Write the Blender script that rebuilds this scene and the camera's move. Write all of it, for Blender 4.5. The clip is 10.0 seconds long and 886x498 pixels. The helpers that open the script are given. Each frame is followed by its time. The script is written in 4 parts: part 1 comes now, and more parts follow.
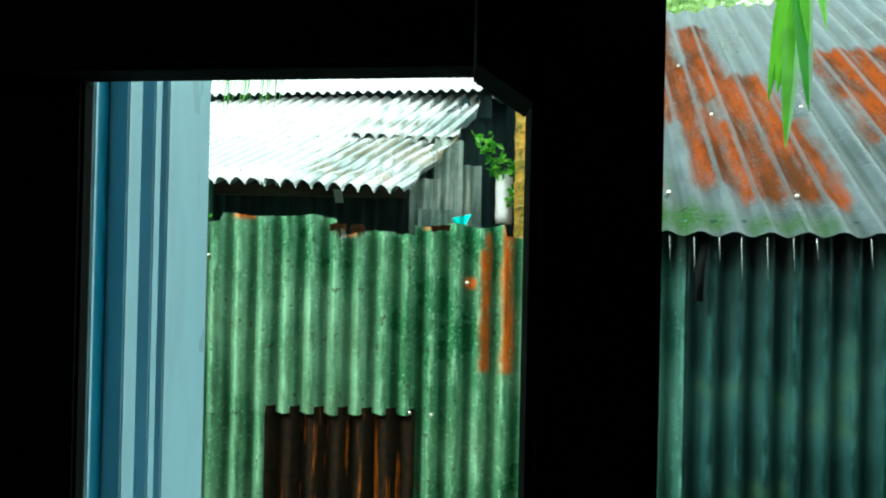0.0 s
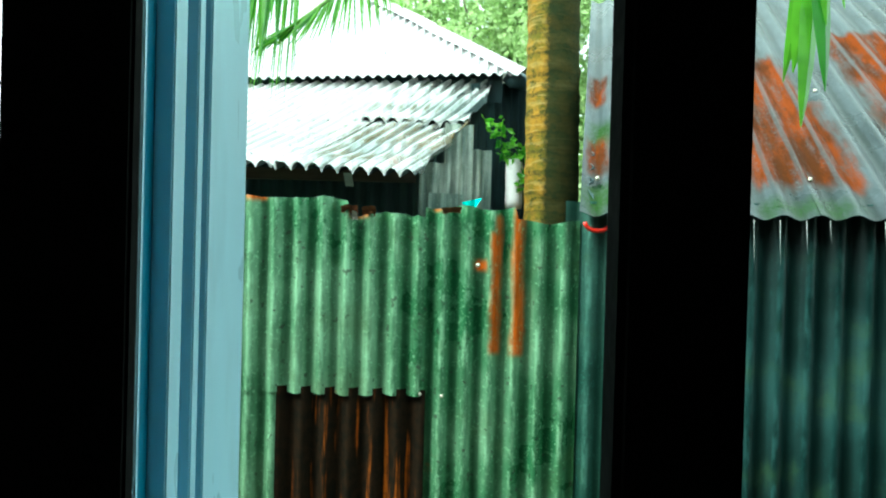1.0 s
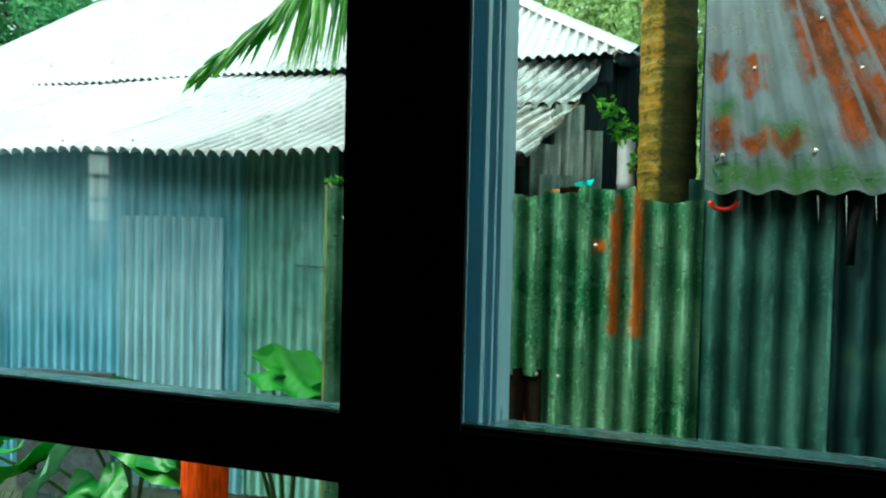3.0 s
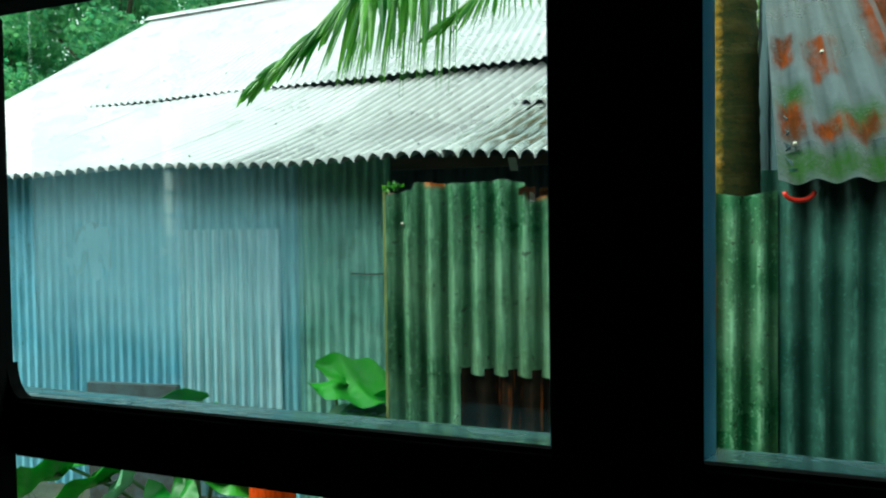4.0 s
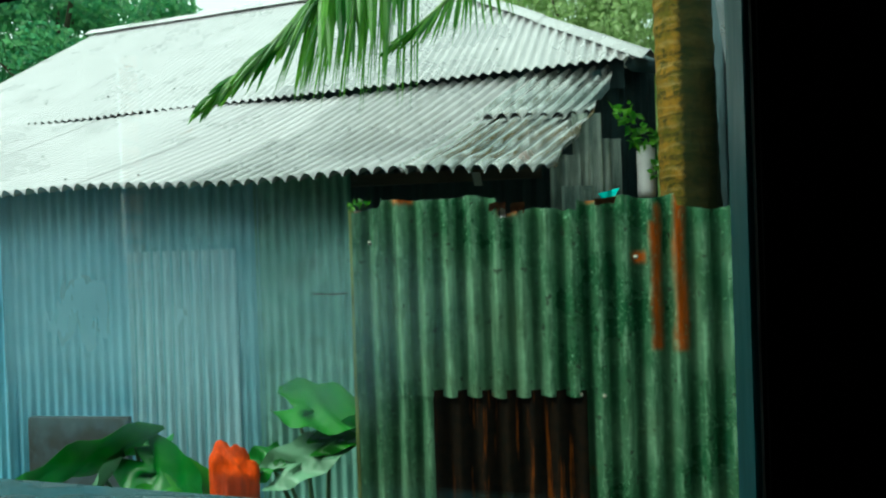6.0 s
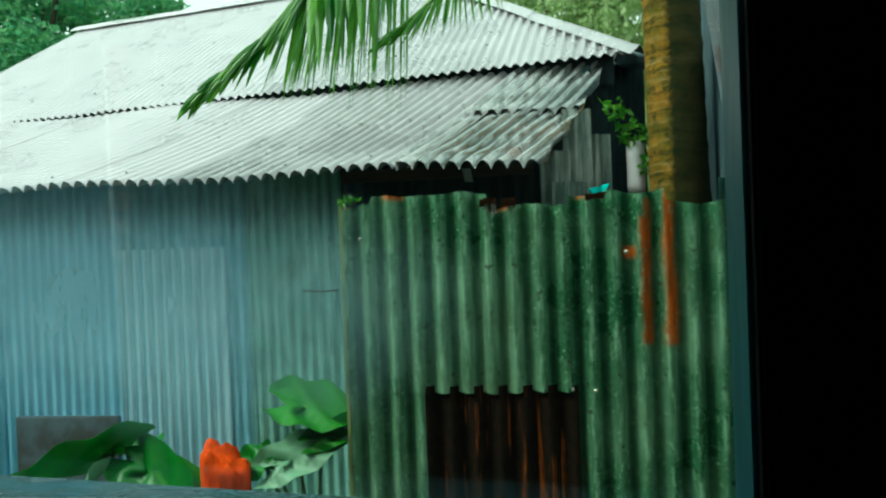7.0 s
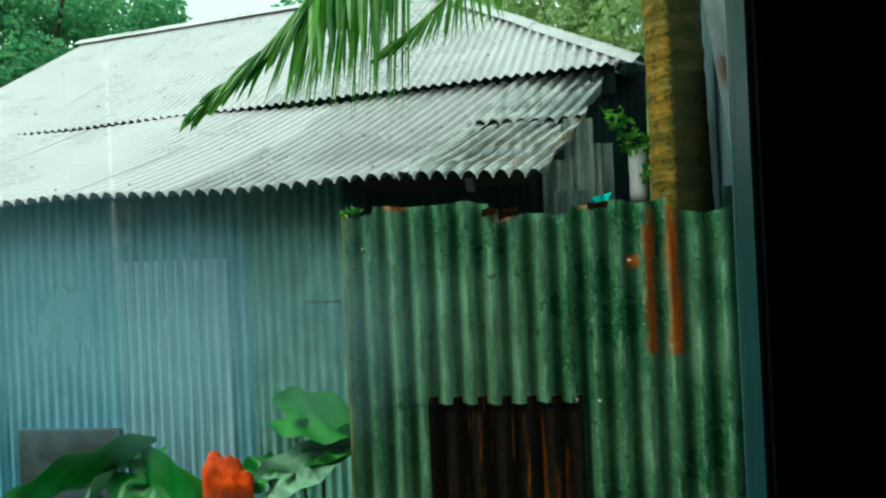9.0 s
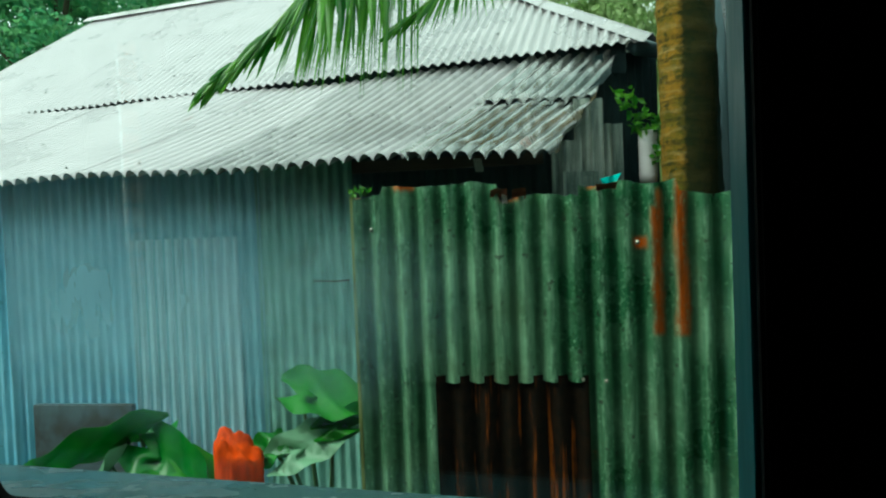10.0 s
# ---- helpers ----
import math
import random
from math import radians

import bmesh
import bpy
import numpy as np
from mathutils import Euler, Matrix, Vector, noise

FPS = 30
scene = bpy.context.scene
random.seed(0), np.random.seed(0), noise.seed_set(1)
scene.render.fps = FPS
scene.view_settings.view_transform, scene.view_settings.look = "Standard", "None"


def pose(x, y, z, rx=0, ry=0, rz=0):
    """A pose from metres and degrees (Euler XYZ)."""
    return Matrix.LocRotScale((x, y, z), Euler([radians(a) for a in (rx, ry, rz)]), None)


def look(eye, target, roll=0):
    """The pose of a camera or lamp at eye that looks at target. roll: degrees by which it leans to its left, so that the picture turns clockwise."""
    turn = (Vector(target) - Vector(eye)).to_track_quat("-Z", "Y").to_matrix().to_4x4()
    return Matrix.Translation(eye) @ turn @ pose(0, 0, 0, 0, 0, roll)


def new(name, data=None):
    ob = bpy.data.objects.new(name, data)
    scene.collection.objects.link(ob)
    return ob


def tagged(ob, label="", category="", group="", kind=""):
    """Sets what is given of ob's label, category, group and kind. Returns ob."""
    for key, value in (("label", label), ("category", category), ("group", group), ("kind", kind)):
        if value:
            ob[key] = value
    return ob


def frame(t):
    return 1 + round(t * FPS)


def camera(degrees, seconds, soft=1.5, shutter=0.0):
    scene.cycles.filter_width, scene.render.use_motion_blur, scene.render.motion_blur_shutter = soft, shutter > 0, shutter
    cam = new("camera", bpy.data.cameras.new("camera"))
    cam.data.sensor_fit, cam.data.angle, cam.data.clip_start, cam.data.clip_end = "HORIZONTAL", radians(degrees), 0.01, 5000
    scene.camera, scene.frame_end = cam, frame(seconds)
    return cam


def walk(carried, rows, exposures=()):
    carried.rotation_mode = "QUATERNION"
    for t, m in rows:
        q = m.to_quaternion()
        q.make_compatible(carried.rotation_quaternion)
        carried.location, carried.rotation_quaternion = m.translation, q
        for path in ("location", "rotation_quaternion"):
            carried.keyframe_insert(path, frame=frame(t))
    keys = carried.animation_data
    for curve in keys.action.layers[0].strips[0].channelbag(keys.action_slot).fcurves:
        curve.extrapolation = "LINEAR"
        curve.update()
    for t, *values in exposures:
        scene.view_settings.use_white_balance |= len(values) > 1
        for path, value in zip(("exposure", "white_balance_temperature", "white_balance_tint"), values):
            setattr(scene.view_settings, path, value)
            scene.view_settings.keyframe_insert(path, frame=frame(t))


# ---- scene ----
cam = camera(68.12, 10.0, soft=2.1)
PATH = [
    (0, pose(0.0136, 0.0168, 1.6262, 90.37, -1.24, 0.10)),
    (0.5, pose(-0.0008, 0.0165, 1.5998, 89.81, -1.65, 0.45)),
    (1, pose(-0.0000, 0.0145, 1.5973, 89.47, -1.52, 0.70)),
    (1.5, pose(-0.0167, 0.0070, 1.5947, 89.19, -1.33, 2.21)),
    (2, pose(-0.0508, -0.0189, 1.5899, 88.60, -1.06, 5.62)),
    (3.5, pose(-0.1104, -0.0077, 1.5624, 88.21, -0.55, 10.44)),
    (4, pose(-0.1561, 0.0083, 1.5701, 88.46, 0.79, 12.47)),
    (4.5, pose(-0.1922, 0.0465, 1.5744, 89.14, 0.75, 12.52)),
    (5, pose(-0.2168, 0.0719, 1.5870, 89.41, 1.12, 8.97)),
    (5.5, pose(-0.2270, 0.0651, 1.5876, 89.67, 1.79, 8.62)),
    (7, pose(-0.2325, 0.0669, 1.5825, 89.30, 2.28, 7.44)),
    (7.5, pose(-0.2293, 0.0741, 1.5847, 89.41, 2.56, 8.80)),
    (8, pose(-0.2303, 0.0557, 1.5908, 88.76, 2.84, 10.73)),
    (8.5, pose(-0.2302, 0.0764, 1.5874, 89.93, 2.81, 7.02)),
    (9, pose(-0.2325, 0.0729, 1.5854, 90.13, 2.63, 7.67)),
    (9.5, pose(-0.2330, 0.0661, 1.5818, 90.41, 2.20, 8.57)),
    (10, pose(-0.2304, 0.0646, 1.5859, 88.41, 2.29, 8.41)),
]
EXPO = [(0.0, 1.72, 6000, -20), (1.5, 1.75, 6000, -21), (2.0, 1.42, 6000, -23), (3.5, 0.9, 6000, -24), (4.5, 0.75, 6200, -23), (5.5, 0.5, 6200, -24), (7.5, 0.35, 6200, -24), (10.0, 0.3, 6200, -24)]
walk(cam, PATH, EXPO)

# ---- world and sun: bright overcast, raining ----
world = bpy.data.worlds.new("overcast_sky")
scene.world = world
world.use_nodes = True
wn, wl = world.node_tree.nodes, world.node_tree.links
wn.clear()
sky = wn.new("ShaderNodeTexSky")
sky.sky_type, sky.sun_disc, sky.sun_elevation, sky.sun_rotation = "NISHITA", False, radians(49), radians(249)
cloud = wn.new("ShaderNodeMix")
cloud.data_type = "RGBA"
cloud.inputs["Factor"].default_value = 0.82
cloud.inputs["B"].default_value = (9.6, 10.3, 10.3, 1)
bg = wn.new("ShaderNodeBackground")
bg.inputs["Strength"].default_value = 0.12
wout = wn.new("ShaderNodeOutputWorld")
wl.new(sky.outputs["Color"], cloud.inputs["A"])
wl.new(cloud.outputs["Result"], bg.inputs["Color"])
wl.new(bg.outputs["Background"], wout.inputs["Surface"])
sun = new("sun", bpy.data.lights.new("sun", "SUN"))
sun.data.energy, sun.data.angle, sun.data.color = 2.5, radians(32), (1.0, 0.97, 0.92)
sun.matrix_world = look((-4, 0.5, 5), (0, 2, 0))

# ---- materials ----


def nodes_of(name):
    m = bpy.data.materials.new(name)
    m.use_nodes = True
    nt = m.node_tree
    return m, nt, nt.nodes["Principled BSDF"]


class Net:
    """Small node-writing helper on one material."""

    def __init__(self, name, rough=0.6, metal=0.0, spec=0.5):
        self.m, self.nt, self.b = nodes_of(name)
        self.b.inputs["Roughness"].default_value = rough
        self.b.inputs["Metallic"].default_value = metal
        self.b.inputs["Specular IOR Level"].default_value = spec
        self.tc = self.nt.nodes.new("ShaderNodeTexCoord").outputs["Object"]

    def link(self, a, b):
        self.nt.links.new(a, b)

    def put(self, sock, v):
        if hasattr(v, "links"):
            self.link(v, sock)
        else:
            sock.default_value = v

    def mapped(self, scale=(1, 1, 1), loc=(0, 0, 0), vec=None):
        n = self.nt.nodes.new("ShaderNodeMapping")
        n.inputs["Scale"].default_value, n.inputs["Location"].default_value = scale, loc
        self.link(vec or self.tc, n.inputs["Vector"])
        return n.outputs["Vector"]

    def noise(self, scale, detail=4, rough=0.55, vec=None):
        n = self.nt.nodes.new("ShaderNodeTexNoise")
        n.inputs["Scale"].default_value, n.inputs["Detail"].default_value, n.inputs["Roughness"].default_value = scale, detail, rough
        self.link(vec or self.tc, n.inputs["Vector"])
        return n.outputs["Fac"], n.outputs["Color"]

    def ramp(self, fac, lo, hi, a=0.0, b=1.0):
        n = self.nt.nodes.new("ShaderNodeMapRange")
        n.interpolation_type = "SMOOTHSTEP"
        for k, v in (("Value", fac), ("From Min", lo), ("From Max", hi), ("To Min", a), ("To Max", b)):
            self.put(n.inputs[k], v)
        return n.outputs["Result"]

    def math(self, op, a, b=0.0):
        n = self.nt.nodes.new("ShaderNodeMath")
        n.operation = op
        self.put(n.inputs[0], a), self.put(n.inputs[1], b)
        return n.outputs[0]

    def mix(self, fac, a, b):
        n = self.nt.nodes.new("ShaderNodeMix")
        n.data_type = "RGBA"
        self.put(n.inputs["Factor"], fac)
        for k, v in (("A", a), ("B", b)):
            self.put(n.inputs[k], v if hasattr(v, "links") else (*v, 1))
        return n.outputs["Result"]

    def split(self, vec):
        n = self.nt.nodes.new("ShaderNodeSeparateXYZ")
        self.link(vec, n.inputs[0])
        return n.outputs

    def rand(self):
        return self.nt.nodes.new("ShaderNodeObjectInfo").outputs["Random"]

    def bump(self, h, strength=0.3, dist=0.004):
        n = self.nt.nodes.new("ShaderNodeBump")
        n.inputs["Strength"].default_value, n.inputs["Distance"].default_value = strength, dist
        self.link(h, n.inputs["Height"])
        self.link(n.outputs["Normal"], self.b.inputs["Normal"])

    def color(self, c):
        self.put(self.b.inputs["Base Color"], c if hasattr(c, "links") else (*c, 1))

    def boxes(self, spots, ia, ib, soft=0.03, wob=0.09, wscale=7, wst=(1, 1, 1)):
        """A mask of ragged patches: spots of (a0, a1, b0, b1) on two axes of the object."""
        _, wc = self.noise(wscale, 5, 0.65, self.mapped(wst))
        w = self.nt.nodes.new("ShaderNodeVectorMath")
        w.operation = "MULTIPLY_ADD"
        self.link(wc, w.inputs[0])
        w.inputs[1].default_value = (wob, wob, wob)
        self.link(self.tc, w.inputs[2])
        xyz = self.split(w.outputs[0])
        a, b, total = xyz[ia], xyz[ib], None
        for a0, a1, b0, b1 in spots:
            off = wob / 2
            k = self.math("MULTIPLY", self.ramp(a, a0 + off - soft, a0 + off + soft), self.ramp(a, a1 + off - soft, a1 + off + soft, 1, 0))
            k = self.math("MULTIPLY", k, self.math("MULTIPLY", self.ramp(b, b0 + off - soft, b0 + off + soft), self.ramp(b, b1 + off - soft, b1 + off + soft, 1, 0)))
            total = k if total is None else self.math("MAXIMUM", total, k)
        return total


RUST_A, RUST_B = (0.34, 0.06, 0.002), (0.11, 0.028, 0.003)


def tin(name, light, dark, rough=0.38, metal=0.35, streak=0.6, speck=0.25, moss=None, rust=(), axes=(0, 2), mosses=(), dots=0.0, spec=0.5, ribs=None, valley_shade=0.55, rsoft=0.035, rwob=0.13, rk=1.0, rst=(1, 1, 1)):
    """Weathered galvanised sheet: blotches, streaks down the slope, spangle, ragged rust and moss patches, painted rib
    shading.
    """
    n = Net(name, rough, metal, spec)
    big, _ = n.noise(2.3, 5, 0.6)
    st, _ = n.noise(5.0, 4, 0.6, n.mapped((5, 5, 0.5)) if axes == (0, 2) else n.mapped((5, 0.5, 0.8)))
    sp, _ = n.noise(70, 3, 0.7)
    c = n.mix(n.ramp(big, 0.32, 0.68), dark, light)
    c = n.mix(n.math("MULTIPLY", n.ramp(st, 0.42, 0.7), streak), c, tuple(v * 0.55 for v in dark))
    c = n.mix(n.math("MULTIPLY", n.ramp(sp, 0.55, 0.72), speck), c, tuple(min(1, v * 1.7) for v in light))
    c = n.mix(n.ramp(n.rand(), 0, 1, 0, 0.14), c, dark)
    crest = None
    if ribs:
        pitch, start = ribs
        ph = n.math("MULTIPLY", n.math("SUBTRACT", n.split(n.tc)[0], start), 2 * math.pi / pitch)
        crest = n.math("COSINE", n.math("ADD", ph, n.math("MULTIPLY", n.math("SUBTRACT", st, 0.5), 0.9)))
        # Paint shade into the rib valleys, following the corrugation.
        g = n.math("MULTIPLY", n.ramp(crest, 0.0, -0.75), n.ramp(big, 0.3, 0.6, valley_shade, valley_shade * 0.5))
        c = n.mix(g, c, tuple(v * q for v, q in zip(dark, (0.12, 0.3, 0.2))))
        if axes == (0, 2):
            # Paint bright highlights along the crests, broken up by noise.
            highlight, _ = n.noise(9.0, 5, 0.65, n.mapped((3, 3, 0.9)))
            c = n.mix(n.math("MULTIPLY", n.ramp(crest, 0.55, 0.95), n.ramp(highlight, 0.44, 0.62, 0, 0.6)), c, tuple(min(1, v * 1.6 + 0.02) for v in light))
    if dots:
        d, _ = n.noise(38, 2, 0.5)
        c = n.mix(n.math("MULTIPLY", n.ramp(d, 0.66, 0.7), dots), c, (0.03, 0.035, 0.025))
    if moss:
        g, _ = n.noise(4.5, 5, 0.65)
        c = n.mix(n.ramp(g, 0.52, 0.7, 0, moss), c, (0.05, 0.1, 0.025))
    mossy = None
    if mosses:
        mossy = n.math("MULTIPLY", n.boxes(mosses, *axes, 0.05, 0.12, 14), n.ramp(sp, 0.35, 0.55, 0.5, 0.95))
        c = n.mix(mossy, c, (0.014, 0.042, 0.004))
    r = n.math("MULTIPLY", n.ramp(n.noise(3.1, 6, 0.7)[0], 0.66, 0.74), 0.5)
    if rust:
        r = n.math("MAXIMUM", r, n.math("MULTIPLY", n.boxes(rust, *axes, rsoft, rwob, 6.5, rst), n.ramp(n.math("ADD", st, n.math("MULTIPLY", sp, 0.5)), 0.72, 1.0, 1, 0.35)))
    if crest is not None and axes == (0, 1):
        r = n.math("MULTIPLY", r, n.ramp(crest, 0.72, 0.95, 1, 0.45))
    rc = n.mix(n.ramp(n.noise(6, 6, 0.75, n.mapped((1.5, 1, 0.3) if axes == (0, 2) else (1.5, 0.25, 0.4)))[0], 0.38, 0.6), tuple(v * rk for v in RUST_B), tuple(v * rk for v in RUST_A))
    c = n.mix(r, c, rc)
    n.color(c)
    dull = r if mossy is None else n.math("MAXIMUM", r, mossy)
    n.put(n.b.inputs["Specular IOR Level"], n.math("MULTIPLY", n.math("SUBTRACT", 1.0, n.math("MULTIPLY", dull, 0.85)), spec))
    n.put(n.b.inputs["Roughness"], n.math("ADD", n.math("MULTIPLY", r, 0.35), n.ramp(big, 0.3, 0.7, rough - 0.08, rough + 0.14)))
    n.put(n.b.inputs["Metallic"], n.math("MULTIPLY", n.math("SUBTRACT", 1.0, dull), metal))
    n.bump(n.math("ADD", sp, n.math("MULTIPLY", big, 2)), 0.25, 0.003)
    return n.m


def plain(name, col, rough=0.6, var=0.35, scale=14, metal=0.0, bump=0.25, stretch=(1, 1, 1), other=None, spec=0.5):
    n = Net(name, rough, metal, spec)
    a, _ = n.noise(scale, 6, 0.62, n.mapped(stretch))
    f, _ = n.noise(scale * 6, 3, 0.6, n.mapped(stretch))
    o = other or tuple(v * (1 - var) for v in col)
    c = n.mix(n.ramp(a, 0.35, 0.65), o, col)
    c = n.mix(n.ramp(f, 0.5, 0.75, 0, 0.35), c, tuple(v * 0.6 for v in col))
    n.color(c)
    n.put(n.b.inputs["Roughness"], n.ramp(f, 0.3, 0.7, max(0.05, rough - 0.1), min(1, rough + 0.1)))
    n.bump(n.math("ADD", a, f), bump, 0.004)
    return n.m


def leafy(name, a, b, rough=0.4, trans=0.35):
    """Leaves: per-leaf tone and some light passing through."""
    n = Net(name, rough)
    isl = n.nt.nodes.new("ShaderNodeNewGeometry").outputs["Random Per Island"]
    f, _ = n.noise(9, 4)
    c = n.mix(n.math("FRACT", n.math("ADD", isl, n.rand())), a, b)
    c = n.mix(n.ramp(f, 0.4, 0.7, 0, 0.4), c, tuple(v * 0.6 for v in a))
    n.color(c)
    tr = n.nt.nodes.new("ShaderNodeBsdfTranslucent")
    n.link(c, tr.inputs["Color"])
    ms = n.nt.nodes.new("ShaderNodeMixShader")
    ms.inputs["Fac"].default_value = trans
    n.link(n.b.outputs[0], ms.inputs[1])
    n.link(tr.outputs[0], ms.inputs[2])
    n.link(ms.outputs[0], n.nt.nodes["Material Output"].inputs["Surface"])
    return n.m


M_FENCE = tin("fence_tin", (0.24, 0.42, 0.26), (0.038, 0.15, 0.06), 0.32, 0.2, 0.6, 0.7, spec=0.5, moss=0.4, ribs=(0.0876, -0.902), valley_shade=0.75, rsoft=0.014, rwob=0.045, rk=1.9, dots=0.7, rst=(1.6, 1, 0.5),
              rust=[(0.148, 0.185, 1.2, 1.64), (0.166, 0.182, 1.5, 1.7), (0.23, 0.272, 1.19, 1.74), (0.09, 0.125, 1.5, 1.54), (-0.75, -0.68, 1.738, 1.78), (-0.06, 0.0, 1.715, 1.76), (-0.37, -0.3, 1.685, 1.72)])
_r = Net("rusted_tin", 0.85, 0.0, 0.08)
_s, _ = _r.noise(4.0, 4, 0.6, _r.mapped((5.5, 5.5, 0.35)))
_f, _ = _r.noise(30, 5, 0.7)
_c = _r.mix(_r.ramp(_f, 0.35, 0.65), (0.006, 0.005, 0.003), (0.018, 0.009, 0.004))
_c = _r.mix(_r.math("MULTIPLY", _r.ramp(_s, 0.565, 0.68), _r.ramp(_f, 0.3, 0.55, 0.4, 1)), _c, (0.42, 0.1, 0.008))
_r.color(_c)
_r.bump(_f, 0.5, 0.004)
M_RUSTY = _r.m
M_ROOF = tin("wet_roof_tin", (0.73, 0.685, 0.72), (0.65, 0.61, 0.64), 0.3, 0.25, 0.1, 0.12, axes=(0, 1))
M_ROOF_MID = tin("grey_roof_tin", (0.62, 0.59, 0.615), (0.48, 0.46, 0.48), 0.26, 0.4, 0.3, 0.15, axes=(0, 1))
M_ROOF_OLD = tin("old_roof_tin", (0.7, 0.68, 0.68), (0.3, 0.33, 0.32), 0.17, 0.85, 0.6, 0.3, axes=(0, 1), moss=0.2)
M_WALL = tin("wall_tin", (0.36, 0.68, 0.82), (0.19, 0.48, 0.6), 0.45, 0.15, 0.7, 0.15, dots=0.3)
# Bluish haze over the far left wall is put into this tin's colour.
M_WALL_HAZY = tin("wall_tin_hazy", (0.38, 0.74, 0.95), (0.22, 0.58, 0.8), 0.42, 0.15, 0.6, 0.1, dots=0.2)
M_WALL_PALE = tin("wall_tin_pale", (0.6, 0.84, 0.95), (0.44, 0.7, 0.84), 0.42, 0.15, 0.6, 0.1)
M_WALL_OLD = tin("wall_tin_old", (0.42, 0.74, 0.64), (0.2, 0.46, 0.38), 0.5, 0.2, 0.8, 0.2, moss=0.35, dots=0.4)
M_END = tin("end_tin", (0.5, 0.52, 0.46), (0.1, 0.15, 0.13), 0.5, 0.1, 0.9, 0.2, moss=0.25)
# Shade of the house gable and lean-to interior is put into these tins.
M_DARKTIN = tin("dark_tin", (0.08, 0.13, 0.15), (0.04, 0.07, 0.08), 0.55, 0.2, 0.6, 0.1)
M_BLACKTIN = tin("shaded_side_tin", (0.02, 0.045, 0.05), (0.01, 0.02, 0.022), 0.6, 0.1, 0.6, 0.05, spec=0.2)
M_SHEDROOF = tin("shed_roof_tin", (0.065, 0.08, 0.092), (0.014, 0.022, 0.026), 0.3, 0.04, 0.55, 0.3, axes=(0, 1), ribs=(0.11, 0.0), valley_shade=0.9, rk=0.36, spec=0.2, rwob=0.16, rsoft=0.04, rst=(3.0, 0.3, 1),
                 rust=[(0.46, 0.62, 0.25, 1.3), (0.6, 0.96, 0.16, 0.72), (0.66, 0.9, 0.6, 1.15), (0.4, 0.52, 0.7, 1.9), (0.56, 0.72, 0.9, 1.8), (0.02, 0.1, 0.22, 0.46), (0.02, 0.1, 0.74, 1.0), (0.15, 0.24, 0.62, 0.96), (0.12, 0.34, 0.22, 0.34), (1.17, 1.75, 0.55, 1.4), (1.3, 1.5, 0.3, 0.6)],
                 mosses=[(0.0, 0.5, 0.01, 0.15), (0.35, 0.55, 0.03, 0.13), (0.02, 0.12, 0.4, 0.6), (0.2, 0.36, 0.24, 0.42), (0.6, 0.9, 0.02, 0.08)])
# One wall in a lighter and a darker tin: eave shade is in the colour.
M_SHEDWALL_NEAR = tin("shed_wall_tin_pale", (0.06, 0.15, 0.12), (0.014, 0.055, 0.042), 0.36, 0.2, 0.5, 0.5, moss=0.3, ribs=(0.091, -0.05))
M_SHEDWALL_SHADED = tin("shed_wall_tin_shaded", (0.012, 0.055, 0.053), (0.004, 0.02, 0.019), 0.4, 0.2, 0.5, 0.3, moss=0.3, ribs=(0.091, -0.05))
_r = Net("palm_bark", 0.9, 0.0, 0.08)
_a, _ = _r.noise(8, 6, 0.7, _r.mapped((1, 1, 1.4)))
_f, _ = _r.noise(3, 3, 0.6, _r.mapped((0.9, 0.9, 9)))
_g, _ = _r.noise(45, 4, 0.65)
_c = _r.mix(_r.ramp(_a, 0.35, 0.65), (0.1, 0.085, 0.012), (0.29, 0.15, 0.02))
_c = _r.mix(_r.ramp(_r.noise(11, 5, 0.7)[0], 0.54, 0.62, 0, 0.8), _c, (0.03, 0.04, 0.008))
_c = _r.mix(_r.ramp(_f, 0.57, 0.63, 0, 0.55), _c, (0.4, 0.27, 0.1))
_c = _r.mix(_r.ramp(_f, 0.4, 0.34, 0, 0.25), _c, (0.05, 0.045, 0.015))
_c = _r.mix(_r.ramp(_g, 0.5, 0.7, 0, 0.5), _c, (0.05, 0.05, 0.02))
_z = _r.math("MULTIPLY", _r.math("ADD", _r.split(_r.tc)[2], _r.math("MULTIPLY", _a, 0.11)), 62)
_k = _r.math("SINE", _r.math("ADD", _z, _r.math("MULTIPLY", _f, 5)))
_c = _r.mix(_r.math("MULTIPLY", _r.ramp(_k, 0.72, 0.95), _r.ramp(_g, 0.35, 0.6, 0.25, 0.75)), _c, (0.045, 0.04, 0.012))
_c = _r.mix(_r.ramp(_k, -0.75, -0.97, 0, 0.22), _c, (0.42, 0.3, 0.12))
# Shade on the trunk's right half is painted into the bark colour.
_shade_x = _r.math("ADD", _r.split(_r.tc)[0], _r.math("MULTIPLY", _g, 0.05))
_c = _r.mix(_r.ramp(_shade_x, 0.455, 0.495, 0, 0.92), _c, (0.012, 0.018, 0.007))
_r.color(_c)
_r.bump(_r.math("ADD", _g, _r.math("MULTIPLY", _a, 1.5)), 0.6, 0.008)
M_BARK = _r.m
M_BARK_TREE = plain("tree_bark", (0.12, 0.1, 0.07), 0.9, scale=9, stretch=(1, 1, 0.3))
M_FROND = leafy("frond_leaf", (0.03, 0.17, 0.01), (0.18, 0.44, 0.03), 0.35, 0.45)
M_RACHIS = plain("frond_rachis", (0.16, 0.3, 0.05), 0.5, scale=20)
M_TARO = leafy("taro_leaf", (0.03, 0.26, 0.025), (0.1, 0.42, 0.03), 0.35, 0.35)
